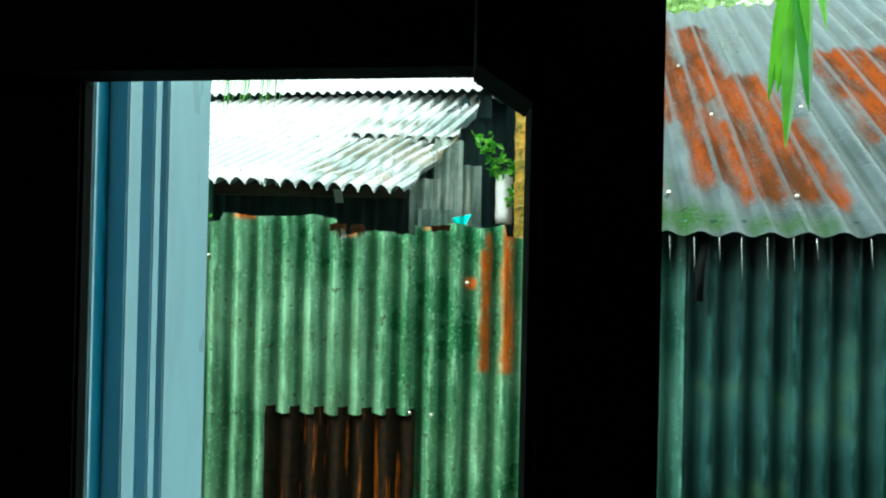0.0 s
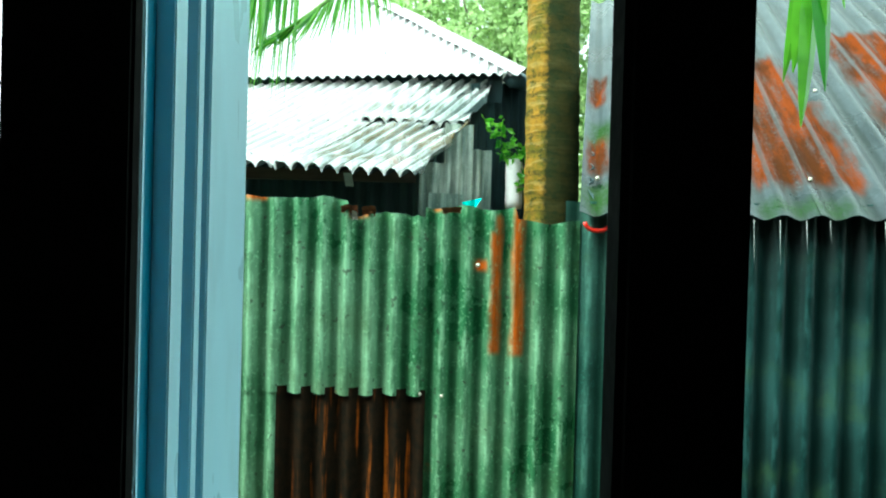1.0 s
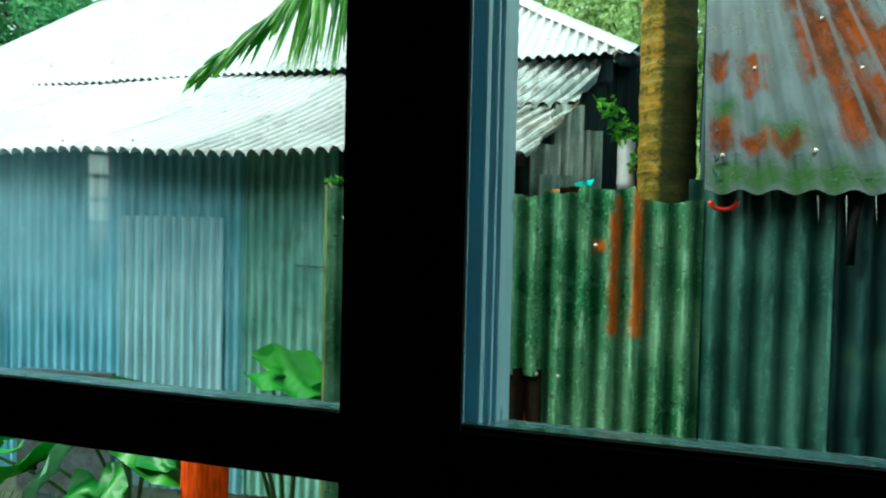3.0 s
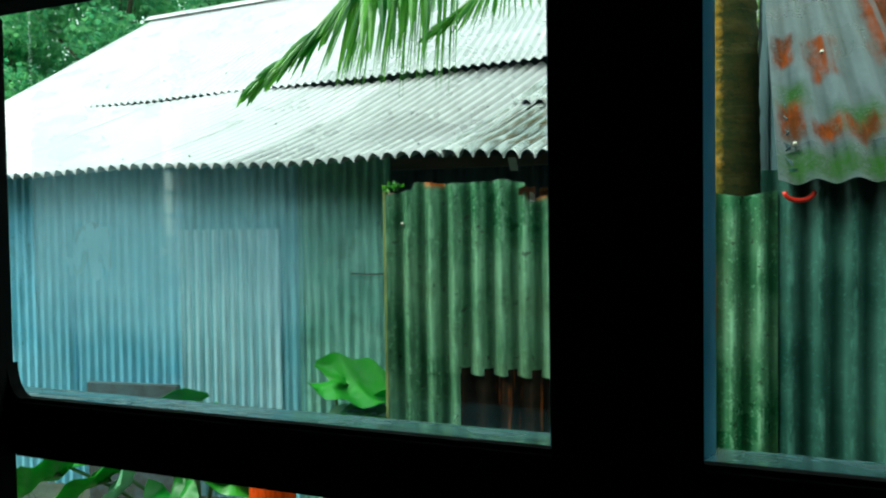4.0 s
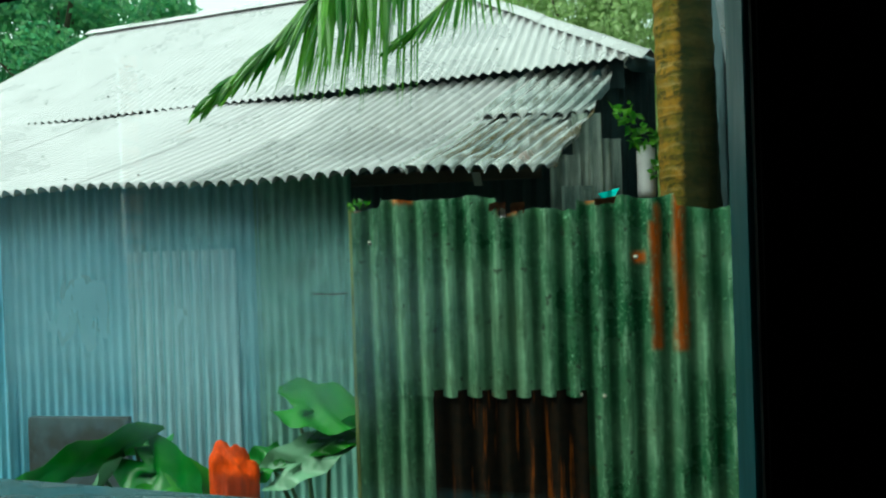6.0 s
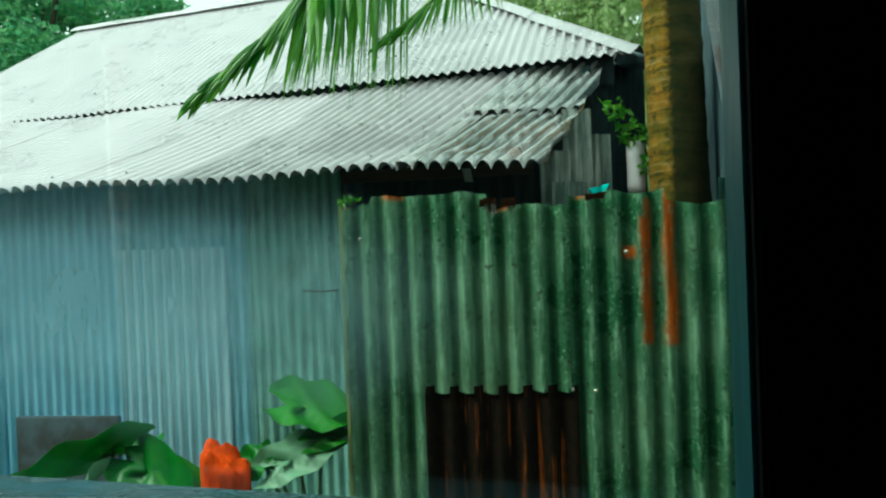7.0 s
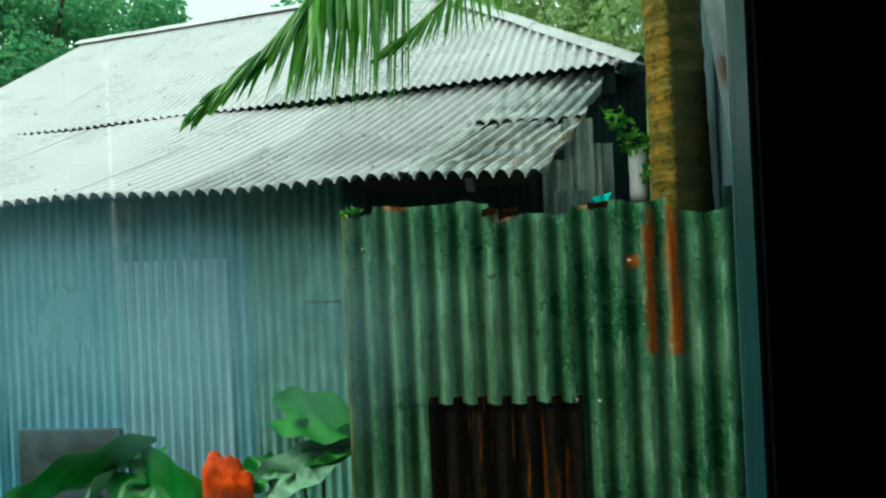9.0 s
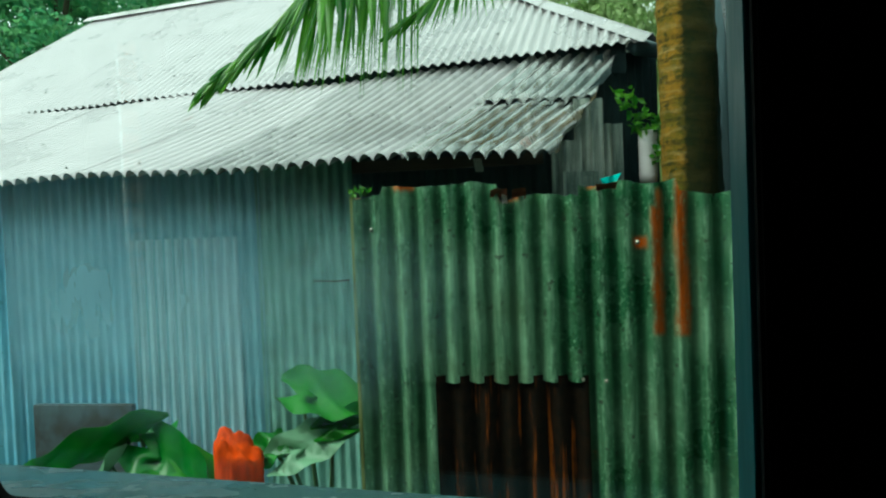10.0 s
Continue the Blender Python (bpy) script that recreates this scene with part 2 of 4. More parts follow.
M_TARO_PALE = leafy("taro_leaf_underside", (0.25, 0.5, 0.3), (0.34, 0.6, 0.38), 0.45, 0.3)
M_STEM = plain("taro_stem", (0.14, 0.26, 0.1), 0.5, scale=20)
M_TREE_DARK = leafy("tree_leaf_dark", (0.1, 0.34, 0.17), (0.26, 0.55, 0.22), 0.45, 0.6)
M_TREE_LIGHT = leafy("tree_leaf_light", (0.33, 0.47, 0.18), (0.52, 0.65, 0.32), 0.45, 0.55)
M_GROUND = plain("wet_earth", (0.09, 0.075, 0.05), 0.5, other=(0.04, 0.05, 0.025), scale=2.2)
M_GRASS = leafy("yard_grass", (0.03, 0.11, 0.02), (0.09, 0.22, 0.04), 0.5, 0.3)
M_ALU = plain("pale_window_profile", (0.58, 0.85, 1.0), 0.35, 0.12, 6, metal=0.1, bump=0.06, stretch=(1, 1, 0.2))
M_SILL = plain("wet_sill", (0.13, 0.25, 0.28), 0.22, 0.12, 5, bump=0.04)
M_SIDE = plain("dim_teal_side", (0.015, 0.15, 0.18), 0.5, 0.4, 8, bump=0.1, stretch=(1, 1, 0.3))
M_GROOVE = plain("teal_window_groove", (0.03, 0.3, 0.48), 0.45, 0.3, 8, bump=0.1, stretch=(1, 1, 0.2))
# The window frame's unlit room side is put into this near-black colour.
M_DARK = plain("unlit_dark_timber", (0.012, 0.012, 0.012), 0.9, 0.3, 12, spec=0.05)
# The room's lack of light is put into this near-black colour.
M_ROOM = plain("unlit_room_plaster", (0.02, 0.02, 0.02), 0.95, 0.3, 5, spec=0.05)
M_ORANGE = plain("orange_plastic", (0.8, 0.07, 0.0), 0.8, 0.45, 9, stretch=(6, 6, 1), spec=0.15)
M_BROWN = plain("brown_board", (0.06, 0.06, 0.06), 0.75, 0.6, 6, other=(0.1, 0.14, 0.17))
M_SCRAP = plain("rusty_scrap", (0.3, 0.09, 0.03), 0.8, 0.6, 30, bump=0.5)
M_EDGE = plain("yellowed_edge", (0.3, 0.36, 0.12), 0.6, 0.6, 12, stretch=(1, 1, 0.4))
M_WHITE = plain("white_plastic", (0.8, 0.74, 0.76), 0.5, 0.15, 10)
M_RED = plain("red_plastic", (0.75, 0.02, 0.01), 0.4, 0.2, 10)
M_TEAL = plain("turquoise_cloth", (0.03, 0.55, 0.5), 0.7, 0.25, 20)
M_TIMBER = plain("weathered_timber", (0.12, 0.085, 0.06), 0.8, 0.4, 10, stretch=(0.4, 3, 3))
M_WATER = Net("rain_water", 0.05)
M_WATER.b.inputs["Transmission Weight"].default_value = 0.7
M_WATER.b.inputs["IOR"].default_value = 1.33
M_WATER.color((0.9, 0.95, 0.95))
M_WATER = M_WATER.m
M_NAIL_DARK = plain("dark_nail_washer", (0.12, 0.13, 0.13), 0.5, 0.3, 40)
M_NAIL = plain("nail_washer", (0.65, 0.6, 0.5), 0.35, 0.3, 40, metal=0.6)

_r = Net("hazy_window_glass")
_n, _l = _r.nt.nodes, _r.nt.links
_big, _ = _r.noise(9, 5, 0.6)
_fine, _ = _r.noise(60, 4, 0.6, _r.mapped((1, 1, 0.25)))
_xyz = _r.split(_r.tc)
# Haze over the view is put into the pane as a translucent oval.
_dx = _r.math("DIVIDE", _r.math("SUBTRACT", _xyz[0], -0.285), 0.17)
_dz = _r.math("DIVIDE", _r.math("SUBTRACT", _xyz[2], 1.562), 0.058)
_d = _r.math("SQRT", _r.math("ADD", _r.math("MULTIPLY", _dx, _dx), _r.math("MULTIPLY", _dz, _dz)))
_d = _r.math("ADD", _d, _r.math("MULTIPLY", _r.math("SUBTRACT", _big, 0.5), 0.7))
_haze = _r.math("MULTIPLY", _r.ramp(_d, 0.05, 1.1, 0.28, 0.0015), _r.ramp(_fine, 0.3, 0.7, 0.85, 1.1))
_tp = _n.new("ShaderNodeBsdfTransparent")
_gl = _n.new("ShaderNodeBsdfGlossy")
_gl.inputs["Roughness"].default_value = 0.02
_fr = _n.new("ShaderNodeLayerWeight")
_gloss = _r.math("ADD", 0.07, _r.math("MULTIPLY", _r.math("POWER", _fr.outputs["Facing"], 3.0), 0.3))
_tl = _n.new("ShaderNodeBsdfTranslucent")
_tl.inputs["Color"].default_value = (0.6, 0.85, 1.0, 1)
_m1, _m2 = _n.new("ShaderNodeMixShader"), _n.new("ShaderNodeMixShader")
_l.new(_gloss, _m1.inputs[0]), _l.new(_tp.outputs[0], _m1.inputs[1]), _l.new(_gl.outputs[0], _m1.inputs[2])
_l.new(_haze, _m2.inputs[0]), _l.new(_m1.outputs[0], _m2.inputs[1]), _l.new(_tl.outputs[0], _m2.inputs[2])
_l.new(_m2.outputs[0], _n["Material Output"].inputs["Surface"])
M_GLASS = _r.m
M_BLOCK = plain("orange_block", (0.62, 0.2, 0.08), 0.85, 0.35, 18)

# ---- builders ----


def empty(name, label, category, at=None, group="", kind=""):
    ob = new(name)
    ob.empty_display_size = 0.1
    if at is not None:
        ob.matrix_world = at
    return tagged(ob, label, category, group, kind)


def obj(name, verts, faces, mat, parent=None, label="", smooth=True, at=None):
    me = bpy.data.meshes.new(name)
    me.from_pydata([tuple(map(float, v)) for v in verts], [], [tuple(map(int, f)) for f in faces])
    me.materials.append(mat)
    if smooth:
        me.shade_smooth()
    me.update()
    ob = new(name, me)
    if at is not None:
        ob.matrix_world = at
    if parent is not None:
        ob.parent = parent
    if label:
        ob["label"] = label
    return ob


def part(name, bm, mat, parent=None, label="", smooth=False):
    me = bpy.data.meshes.new(name)
    bm.to_mesh(me)
    bm.free()
    me.materials.append(mat)
    if smooth:
        me.shade_smooth()
    ob = new(name, me)
    if parent is not None:
        ob.parent = parent
    if label:
        ob["label"] = label
    return ob


def box_bm(x0, x1, y0, y1, z0, z1, bevel=0.0, m=None):
    bm = bmesh.new()
    bmesh.ops.create_cube(bm, size=1)
    bmesh.ops.transform(bm, matrix=Matrix.Translation(((x0 + x1) / 2, (y0 + y1) / 2, (z0 + z1) / 2)) @ Matrix.Diagonal((x1 - x0, y1 - y0, z1 - z0, 1)), verts=bm.verts)
    if bevel:
        bmesh.ops.bevel(bm, geom=list(bm.edges), offset=bevel, segments=2, affect="EDGES")
    if m is not None:
        bmesh.ops.transform(bm, matrix=m, verts=bm.verts)
    return bm


def grid_faces(ns, nt, off=0, flip=False):
    f = []
    for i in range(ns - 1):
        for j in range(nt - 1):
            q = (off + i * nt + j, off + (i + 1) * nt + j, off + (i + 1) * nt + j + 1, off + i * nt + j + 1)
            f.append(q[::-1] if flip else q)
    return f


def sheet(name, surf, ribs, nt, mat, parent, amp=0.016, thick=0.0012, label="", at=None, dents=0.003, per=8, phase=0.0, keep=None, round_top=False):
    """A corrugated sheet on the surface surf(s, t) with s, t in 0..1 arrays, ribs running along t."""
    ns = max(4, int(round(ribs * per)) + 1)
    s, t = np.meshgrid(np.linspace(0, 1, ns), np.linspace(0, 1, nt), indexing="ij")
    p = surf(s, t)
    ds, dt = np.gradient(p, axis=0), np.gradient(p, axis=1)
    n = np.cross(ds, dt)
    n /= np.linalg.norm(n, axis=-1, keepdims=True) + 1e-12
    seed = random.uniform(0, 50)
    wob = np.array([[noise.noise(Vector((a * ribs * 0.25 + seed, b * 4, seed))) for b in t[0]] for a in s[:, 0]])
    wave = np.cos(2 * math.pi * (s * ribs + phase))
    if round_top:
        wave = 2 * np.abs(np.cos(math.pi * (s * ribs + phase))) ** 0.75 - 1
    h = amp * wave + dents * wob
    top, low = p + n * h[..., None], p + n * (h - thick)[..., None]
    k = ns * nt
    f = grid_faces(ns, nt) + grid_faces(ns, nt, k, True)
    v = np.concatenate([top.reshape(-1, 3), low.reshape(-1, 3)])
    rim = []
    for i in range(ns - 1):
        a, c = i * nt, (i + 1) * nt
        rim += [(a, a + k, c + k, c), (c + nt - 1, c + nt - 1 + k, a + nt - 1 + k, a + nt - 1)]
    for j in range(nt - 1):
        a = (ns - 1) * nt + j
        rim += [(j + 1, j + 1 + k, j + k, j), (a, a + k, a + 1 + k, a + 1)]
    if keep is not None:
        ok = keep(p).reshape(-1)
        f = [q for q in f if all(ok[a % k] for a in q)]
        rim = [q for q in rim if all(ok[a % k] for a in q)]
    used = sorted({q for face in rim for q in face})
    place = {q: 2 * k + i for i, q in enumerate(used)}
    v = np.concatenate([v, v[used]])
    f += [tuple(place[q] for q in face) for face in rim]
    return obj(name, v, f, mat, parent, label, at=at)


def upright(x0, x1, z0, z1, y, top=None, lean=0.0, yaw=0.0, bottom=None):
    """surf() of an upright sheet; top(x), bottom(x) give ragged edges."""
    def surf(s, t):
        x = x0 + (x1 - x0) * s
        lo = z0 if bottom is None else np.vectorize(bottom)(x)
        hi = z1 if top is None else np.vectorize(top)(x)
        z = lo + (hi - lo) * t
        return np.stack([x, y + lean * (z - z0) + yaw * (x - x0), z], -1)
    return surf


def lerp(a, b, k):
    return np.asarray(a) + (np.asarray(b) - np.asarray(a)) * k


def tube(path, radii, seg=8):
    """Verts and faces of a tapered tube along a path, with closed ends."""
    path = [Vector(p) for p in path]
    v, f = [], []
    for i, p in enumerate(path):
        d = (path[min(i + 1, len(path) - 1)] - path[max(i - 1, 0)]).normalized()
        q = d.to_track_quat("Z", "Y")
        for k in range(seg):
            a = 2 * math.pi * k / seg
            v.append(p + q @ Vector((math.cos(a) * radii[i], math.sin(a) * radii[i], 0)))
    for i in range(len(path) - 1):
        for k in range(seg):
            a, b = i * seg + k, i * seg + (k + 1) % seg
            f.append((a, b, b + seg, a + seg))
    f.append(tuple(range(seg))[::-1])
    f.append(tuple(range(len(v) - seg, len(v))))
    return v, f


# ---- ground ----
gx = np.concatenate([np.linspace(-400, -6, 12), np.linspace(-5, 4, 60), np.linspace(5, 400, 12)])
gy = np.concatenate([np.linspace(-400, -5, 10), np.linspace(-4, 8, 70), np.linspace(9, 400, 12)])
gv = [(x, y, 0.04 * noise.noise(Vector((x * 1.3, y * 1.3, 3))) - 0.02) for x in gx for y in gy]
tagged(obj("ground", gv, grid_faces(len(gx), len(gy)), M_GROUND), "wet brown earth of a village yard", "ground", kind="structure")

# ---- the dark room and its window ----
WM = pose(-0.1435, 0.255, 0, 0, 0, -6.9)


def wall_piece(name, x0, x1, y0, y1, z0, z1, mat=M_ROOM, label="plaster wall of the unlit room, its darkness put into the colour"):
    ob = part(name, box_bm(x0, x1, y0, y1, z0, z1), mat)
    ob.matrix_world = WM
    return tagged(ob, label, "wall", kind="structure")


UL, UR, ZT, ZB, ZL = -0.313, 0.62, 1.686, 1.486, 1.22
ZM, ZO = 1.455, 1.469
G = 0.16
# Both run on past the room, unseen, to block sky light from the sides.
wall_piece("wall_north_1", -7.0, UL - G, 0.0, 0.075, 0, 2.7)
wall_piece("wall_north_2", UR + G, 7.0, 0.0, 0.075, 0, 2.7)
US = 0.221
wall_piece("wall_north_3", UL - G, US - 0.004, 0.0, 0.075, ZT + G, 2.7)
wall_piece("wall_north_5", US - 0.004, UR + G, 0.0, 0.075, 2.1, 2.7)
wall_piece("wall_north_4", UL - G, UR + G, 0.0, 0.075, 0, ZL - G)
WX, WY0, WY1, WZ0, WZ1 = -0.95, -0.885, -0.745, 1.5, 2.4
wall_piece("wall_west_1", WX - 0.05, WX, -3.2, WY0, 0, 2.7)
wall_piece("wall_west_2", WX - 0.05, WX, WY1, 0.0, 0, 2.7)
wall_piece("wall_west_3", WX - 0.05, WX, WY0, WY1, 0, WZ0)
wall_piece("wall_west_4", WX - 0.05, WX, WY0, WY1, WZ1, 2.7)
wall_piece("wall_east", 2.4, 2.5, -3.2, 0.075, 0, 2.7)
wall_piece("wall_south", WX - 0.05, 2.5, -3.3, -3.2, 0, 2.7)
wall_piece("floor", WX, 2.4, -3.2, 0.0, 0.0, 0.06, M_ROOM, "concrete floor of the unlit room, its darkness put into the colour")["category"] = "floor"
wall_piece("ceiling", WX - 0.05, 2.5, -3.3, 0.075, 2.7, 2.76, M_ROOM, "ceiling of the unlit room, its darkness put into the colour")["category"] = "ceiling"
# Unseen overhang, added to keep sky light off the fence.
wall_piece("roof_overhang", WX - 0.2, 2.7, -3.5, 0.55, 2.762, 2.8, M_ROOM, "unseen overhang added above the window wall to block sky light")["category"] = "roof"

win = empty("window_1", "dark framed window with pale profiled mullion, open panes", "window", kind="structure")
win.matrix_world = WM


def wpart(name, bm, mat, label="", par=None):
    ob = part(name, bm, mat, label=label)
    ob.parent = par or win
    return ob


def rails(bm_list):
    bm = bmesh.new()
    for b in bm_list:
        me = bpy.data.meshes.new("tmp")
        b.to_mesh(me)
        b.free()
        bm.from_mesh(me)
        bpy.data.meshes.remove(me)
    return bm


side_win = empty("window_2", "small side window with dark iron bars", "window", kind="structure")
side_win.matrix_world = WM
for k in range(18):
    z = WZ0 + 0.012 + 0.048 * k
    wpart("window_bar", box_bm(WX - 0.03, WX - 0.02, WY0, WY1, z, z + 0.007), M_DARK, par=side_win)
wpart("window_bar", box_bm(WX - 0.031, WX - 0.019, -0.845, -0.837, WZ0, WZ1), M_DARK, par=side_win)
# Added block: hides the sky from the side window's reflection and tints it orange.
pier = part("brick_pier", box_bm(WX - 0.66, WX - 0.06, -1.7, -1.5, 0.0, 2.6, 0.01), M_BLOCK)
pier.matrix_world = WM
tagged(pier, "added orange block that screens the sky from the side window's reflection", "pier")


def extrude_profile(pts, z0, z1):
    bm = bmesh.new()
    a = [bm.verts.new((x, y, z0)) for x, y in pts]
    b = [bm.verts.new((x, y, z1)) for x, y in pts]
    k = len(pts)
    for i in range(k):
        bm.faces.new((a[i], a[(i + 1) % k], b[(i + 1) % k], b[i]))
    bm.faces.new(a[::-1]), bm.faces.new(b)
    bmesh.ops.recalc_face_normals(bm, faces=bm.faces)
    return bm


wpart("head_rail", box_bm(UL - G, US, -0.012, 0.006, ZT, ZT + G + 0.01, 0.002), M_DARK, "dark head rail")
wpart("left_jamb", box_bm(UL - G - 0.01, UL, -0.012, 0.005, ZL, ZT, 0.002), M_DARK, "dark side jamb")
wpart("right_jamb", box_bm(UR, UR + G + 0.01, -0.012, 0.006, ZL, 2.11, 0.002), M_DARK, "dark side jamb")
wpart("bottom_rail", box_bm(UL - G, UR + G, -0.012, 0.006, ZL - G - 0.01, ZL, 0.002), M_DARK, "dark bottom rail")
# middle rail: dark inner board, sloping pale sill towards the yard
wpart("middle_rail", box_bm(UL, UR, 0.0, 0.008, ZM, ZB, 0.002), M_DARK, "dark horizontal middle rail")
wpart("sill_strip", extrude_profile([(0.008, ZO - 0.006), (0.008, ZB - 0.001), (0.076, ZO), (0.076, ZO - 0.006)], UL - G, UR + G), M_SILL, "pale wet sill strip")
sill = win.children[-1]
sill.matrix_local = Matrix(((0, 0, 1, 0), (1, 0, 0, 0), (0, 1, 0, 0), (0, 0, 0, 1)))
# mullion: room-side board, unlit dark in its colour, then pale profile with two grooves on its right side
wpart("mullion_board", box_bm(-0.027, 0.027, -0.001, 0.0055, ZL, ZT, 0.0012), M_DARK, "mullion's unlit room side, put in as a near-black board")
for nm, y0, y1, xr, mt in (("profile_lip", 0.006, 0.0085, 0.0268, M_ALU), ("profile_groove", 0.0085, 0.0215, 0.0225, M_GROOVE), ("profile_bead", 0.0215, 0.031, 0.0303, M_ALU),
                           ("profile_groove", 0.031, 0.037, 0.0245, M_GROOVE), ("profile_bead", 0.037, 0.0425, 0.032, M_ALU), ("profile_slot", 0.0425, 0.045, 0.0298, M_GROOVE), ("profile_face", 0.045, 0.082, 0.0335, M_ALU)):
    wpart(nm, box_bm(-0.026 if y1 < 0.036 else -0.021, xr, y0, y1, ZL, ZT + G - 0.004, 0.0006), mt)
# Strip over the pale profile: the left side's dim light is in its colour.
wpart("profile_side", box_bm(-0.0285, -0.026, 0.0055, 0.036, ZL, ZT + G - 0.004, 0.0004), M_SIDE, "outer side of the mullion, its dimness put into dark teal")
pane = wpart("pane", box_bm(UL - 0.02, -0.0262, 0.0335, 0.0355, ZB - 0.012, ZT + 0.03), M_GLASS, "hazy, rain-wet glass pane")
pane.visible_shadow = False
# rounded corner of the left opening
pts = [(UL, ZB)] + [(UL + 0.01 - 0.01 * math.sin(a), ZB + 0.018 - 0.018 * math.cos(a)) for a in np.linspace(0, math.pi / 2, 8)]
ob = wpart("corner_fillet", extrude_profile(pts, 0.0, 0.006), M_DARK)
ob.matrix_local = Matrix(((1, 0, 0, 0), (0, 0, 1, 0), (0, 1, 0, 0), (0, 0, 0, 1)))

post = part("prop_post", box_bm(0.027, 0.048, 0.119, 0.13, 0.06, 2.7, 0.0015), M_DARK, smooth=False)
part("bracket", extrude_profile([(0.027, 1.65), (0.018, 1.656), (0.018, 1.72), (0.027, 1.74)], 0.119, 0.13), M_DARK, post).matrix_local = Matrix(((1, 0, 0, 0), (0, 0, 1, 0), (0, 1, 0, 0), (0, 0, 0, 1)))
tagged(post, "slim dark timber post standing inside the window", "post")

# ---- corrugated fence ----
fence = empty("corrugated_fence", "rusty grey-green corrugated tin fence, torn along its top", "fence", pose(0, 0, 0))


def fence_top(x):
    z = 1.75 + 0.008 * math.sin(x * 23) + 0.012 * noise.noise(Vector((x * 9, 0, 4)))
    if x < -0.8:
        z -= 0.03
    if -0.37 < x < -0.07:
        z -= 0.055 + 0.015 * noise.noise(Vector((x * 31, 1, 7)))
    elif x >= -0.07:
        z -= 0.035
    return z


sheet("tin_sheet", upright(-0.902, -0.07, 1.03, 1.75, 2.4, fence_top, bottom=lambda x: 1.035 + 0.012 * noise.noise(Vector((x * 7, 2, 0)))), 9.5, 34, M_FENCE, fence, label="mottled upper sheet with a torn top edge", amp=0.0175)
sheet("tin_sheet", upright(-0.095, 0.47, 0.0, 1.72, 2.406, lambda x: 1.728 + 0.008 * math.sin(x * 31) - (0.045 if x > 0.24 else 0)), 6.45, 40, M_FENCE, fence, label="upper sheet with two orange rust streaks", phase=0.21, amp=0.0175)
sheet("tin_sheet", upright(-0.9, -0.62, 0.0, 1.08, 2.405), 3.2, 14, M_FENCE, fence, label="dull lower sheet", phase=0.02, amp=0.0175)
sheet("tin_sheet", upright(-0.65, -0.079, 0.0, 1.06, 2.409), 6.52, 14, M_RUSTY, fence, label="dark brown rusted lower sheet", phase=0.62)
obj("fence_post", *tube([(-0.895, 2.44, 0), (-0.9, 2.44, 1.72)], [0.02, 0.018]), M_TIMBER, fence, "thin timber post")
for x, z in ((0.1, 1.52), (-0.72, 1.05), (-0.1, 1.045), (-0.02, 1.04), (-0.84, 1.6)):
    obj("nail", *tube([(x, 2.388, z), (x, 2.4, z)], [0.006, 0.009], 8), M_NAIL, fence)



def scrap(name, x, z, w, h, mat, label, seed):
    """A crumpled, curled piece of tin."""
    v, n = [], 7
    for i in range(n):
        for j in range(n):
            a, c = i / (n - 1) - 0.5, j / (n - 1) - 0.5
            q = noise.noise(Vector((a * 3 + seed, c * 3, seed)))
            v.append((x + a * w * (1 + 0.15 * q), 2.392 - 0.02 * abs(q) - 0.03 * (c + 0.5) ** 2, z + c * h + 0.008 * q))
    return obj(name, v, grid_faces(n, n), mat, fence, label)


scrap("torn_flap", -0.37, 1.71, 0.06, 0.028, M_SCRAP, "curled rusty torn flap", 1.3)
scrap("torn_flap", -0.3, 1.705, 0.05, 0.03, M_SCRAP, "curled rusty torn flap", 5.1)
scrap("torn_flap", -0.35, 1.69, 0.018, 0.03, M_WHITE, "small pale torn strip", 8.7)
scrap("torn_flap", 0.0, 1.715, 0.07, 0.02, M_SCRAP, "rusty flap on the top edge", 3.9)
part("edge_strip", box_bm(-0.914, -0.9, 2.384, 2.412, 0.3, 1.725, 0.003), M_EDGE, fence, "yellowed bent edge strip")

# ---- house with lean-to ----
house = empty("tin_house", "corrugated tin house with wet pale hipped roof and lean-to", "house", pose(0, 0, 0))
E0, E1 = (-4.5, 3.2, 1.93), (-0.16, 3.02, 1.93)
U0, U1 = (-4.75, 4.42, 2.51), (0.22, 3.8, 2.49)


def lean_to(k0, k1, t0, t1, lift=0.0, sag=0.03):
    """The ribs run askew to the verge, more so towards the far end."""
    def surf(s, t):
        k, q = k0 + (k1 - k0) * s, t0 + (t1 - t0) * t
        k = k + q * (0.035 + 0.15 * (1 - k))
        a = np.array(E0) + (np.array(E1) - np.array(E0)) * k[..., None]
        b = np.array(U0) + (np.array(U1) - np.array(U0)) * k[..., None]
        p = a + (b - a) * q[..., None]
        p[..., 2] += lift - sag * np.sin(q * math.pi) + 0.012 * np.sin(k * 17)
        return p
    return surf


def inside_verge(p):
    q = (p[..., 1] - E1[1]) / (U1[1] - E1[1])
    return p[..., 0] < E1[0] + (U1[0] - E1[0]) * q + 0.01 * np.sin(q * 23)


KS = [-13, -3, 7, 17, 26, 35, 43, 51]
for i in range(7):
    sheet("roof_sheet", lean_to(KS[i] / 60, (KS[i + 1] + 1) / 60, 0, 1.06, 0.0012 * (i % 2)), KS[i + 1] - KS[i] + 1, 14, M_ROOF if i < 5 else M_ROOF_MID, house, amp=0.019, per=12, round_top=True)
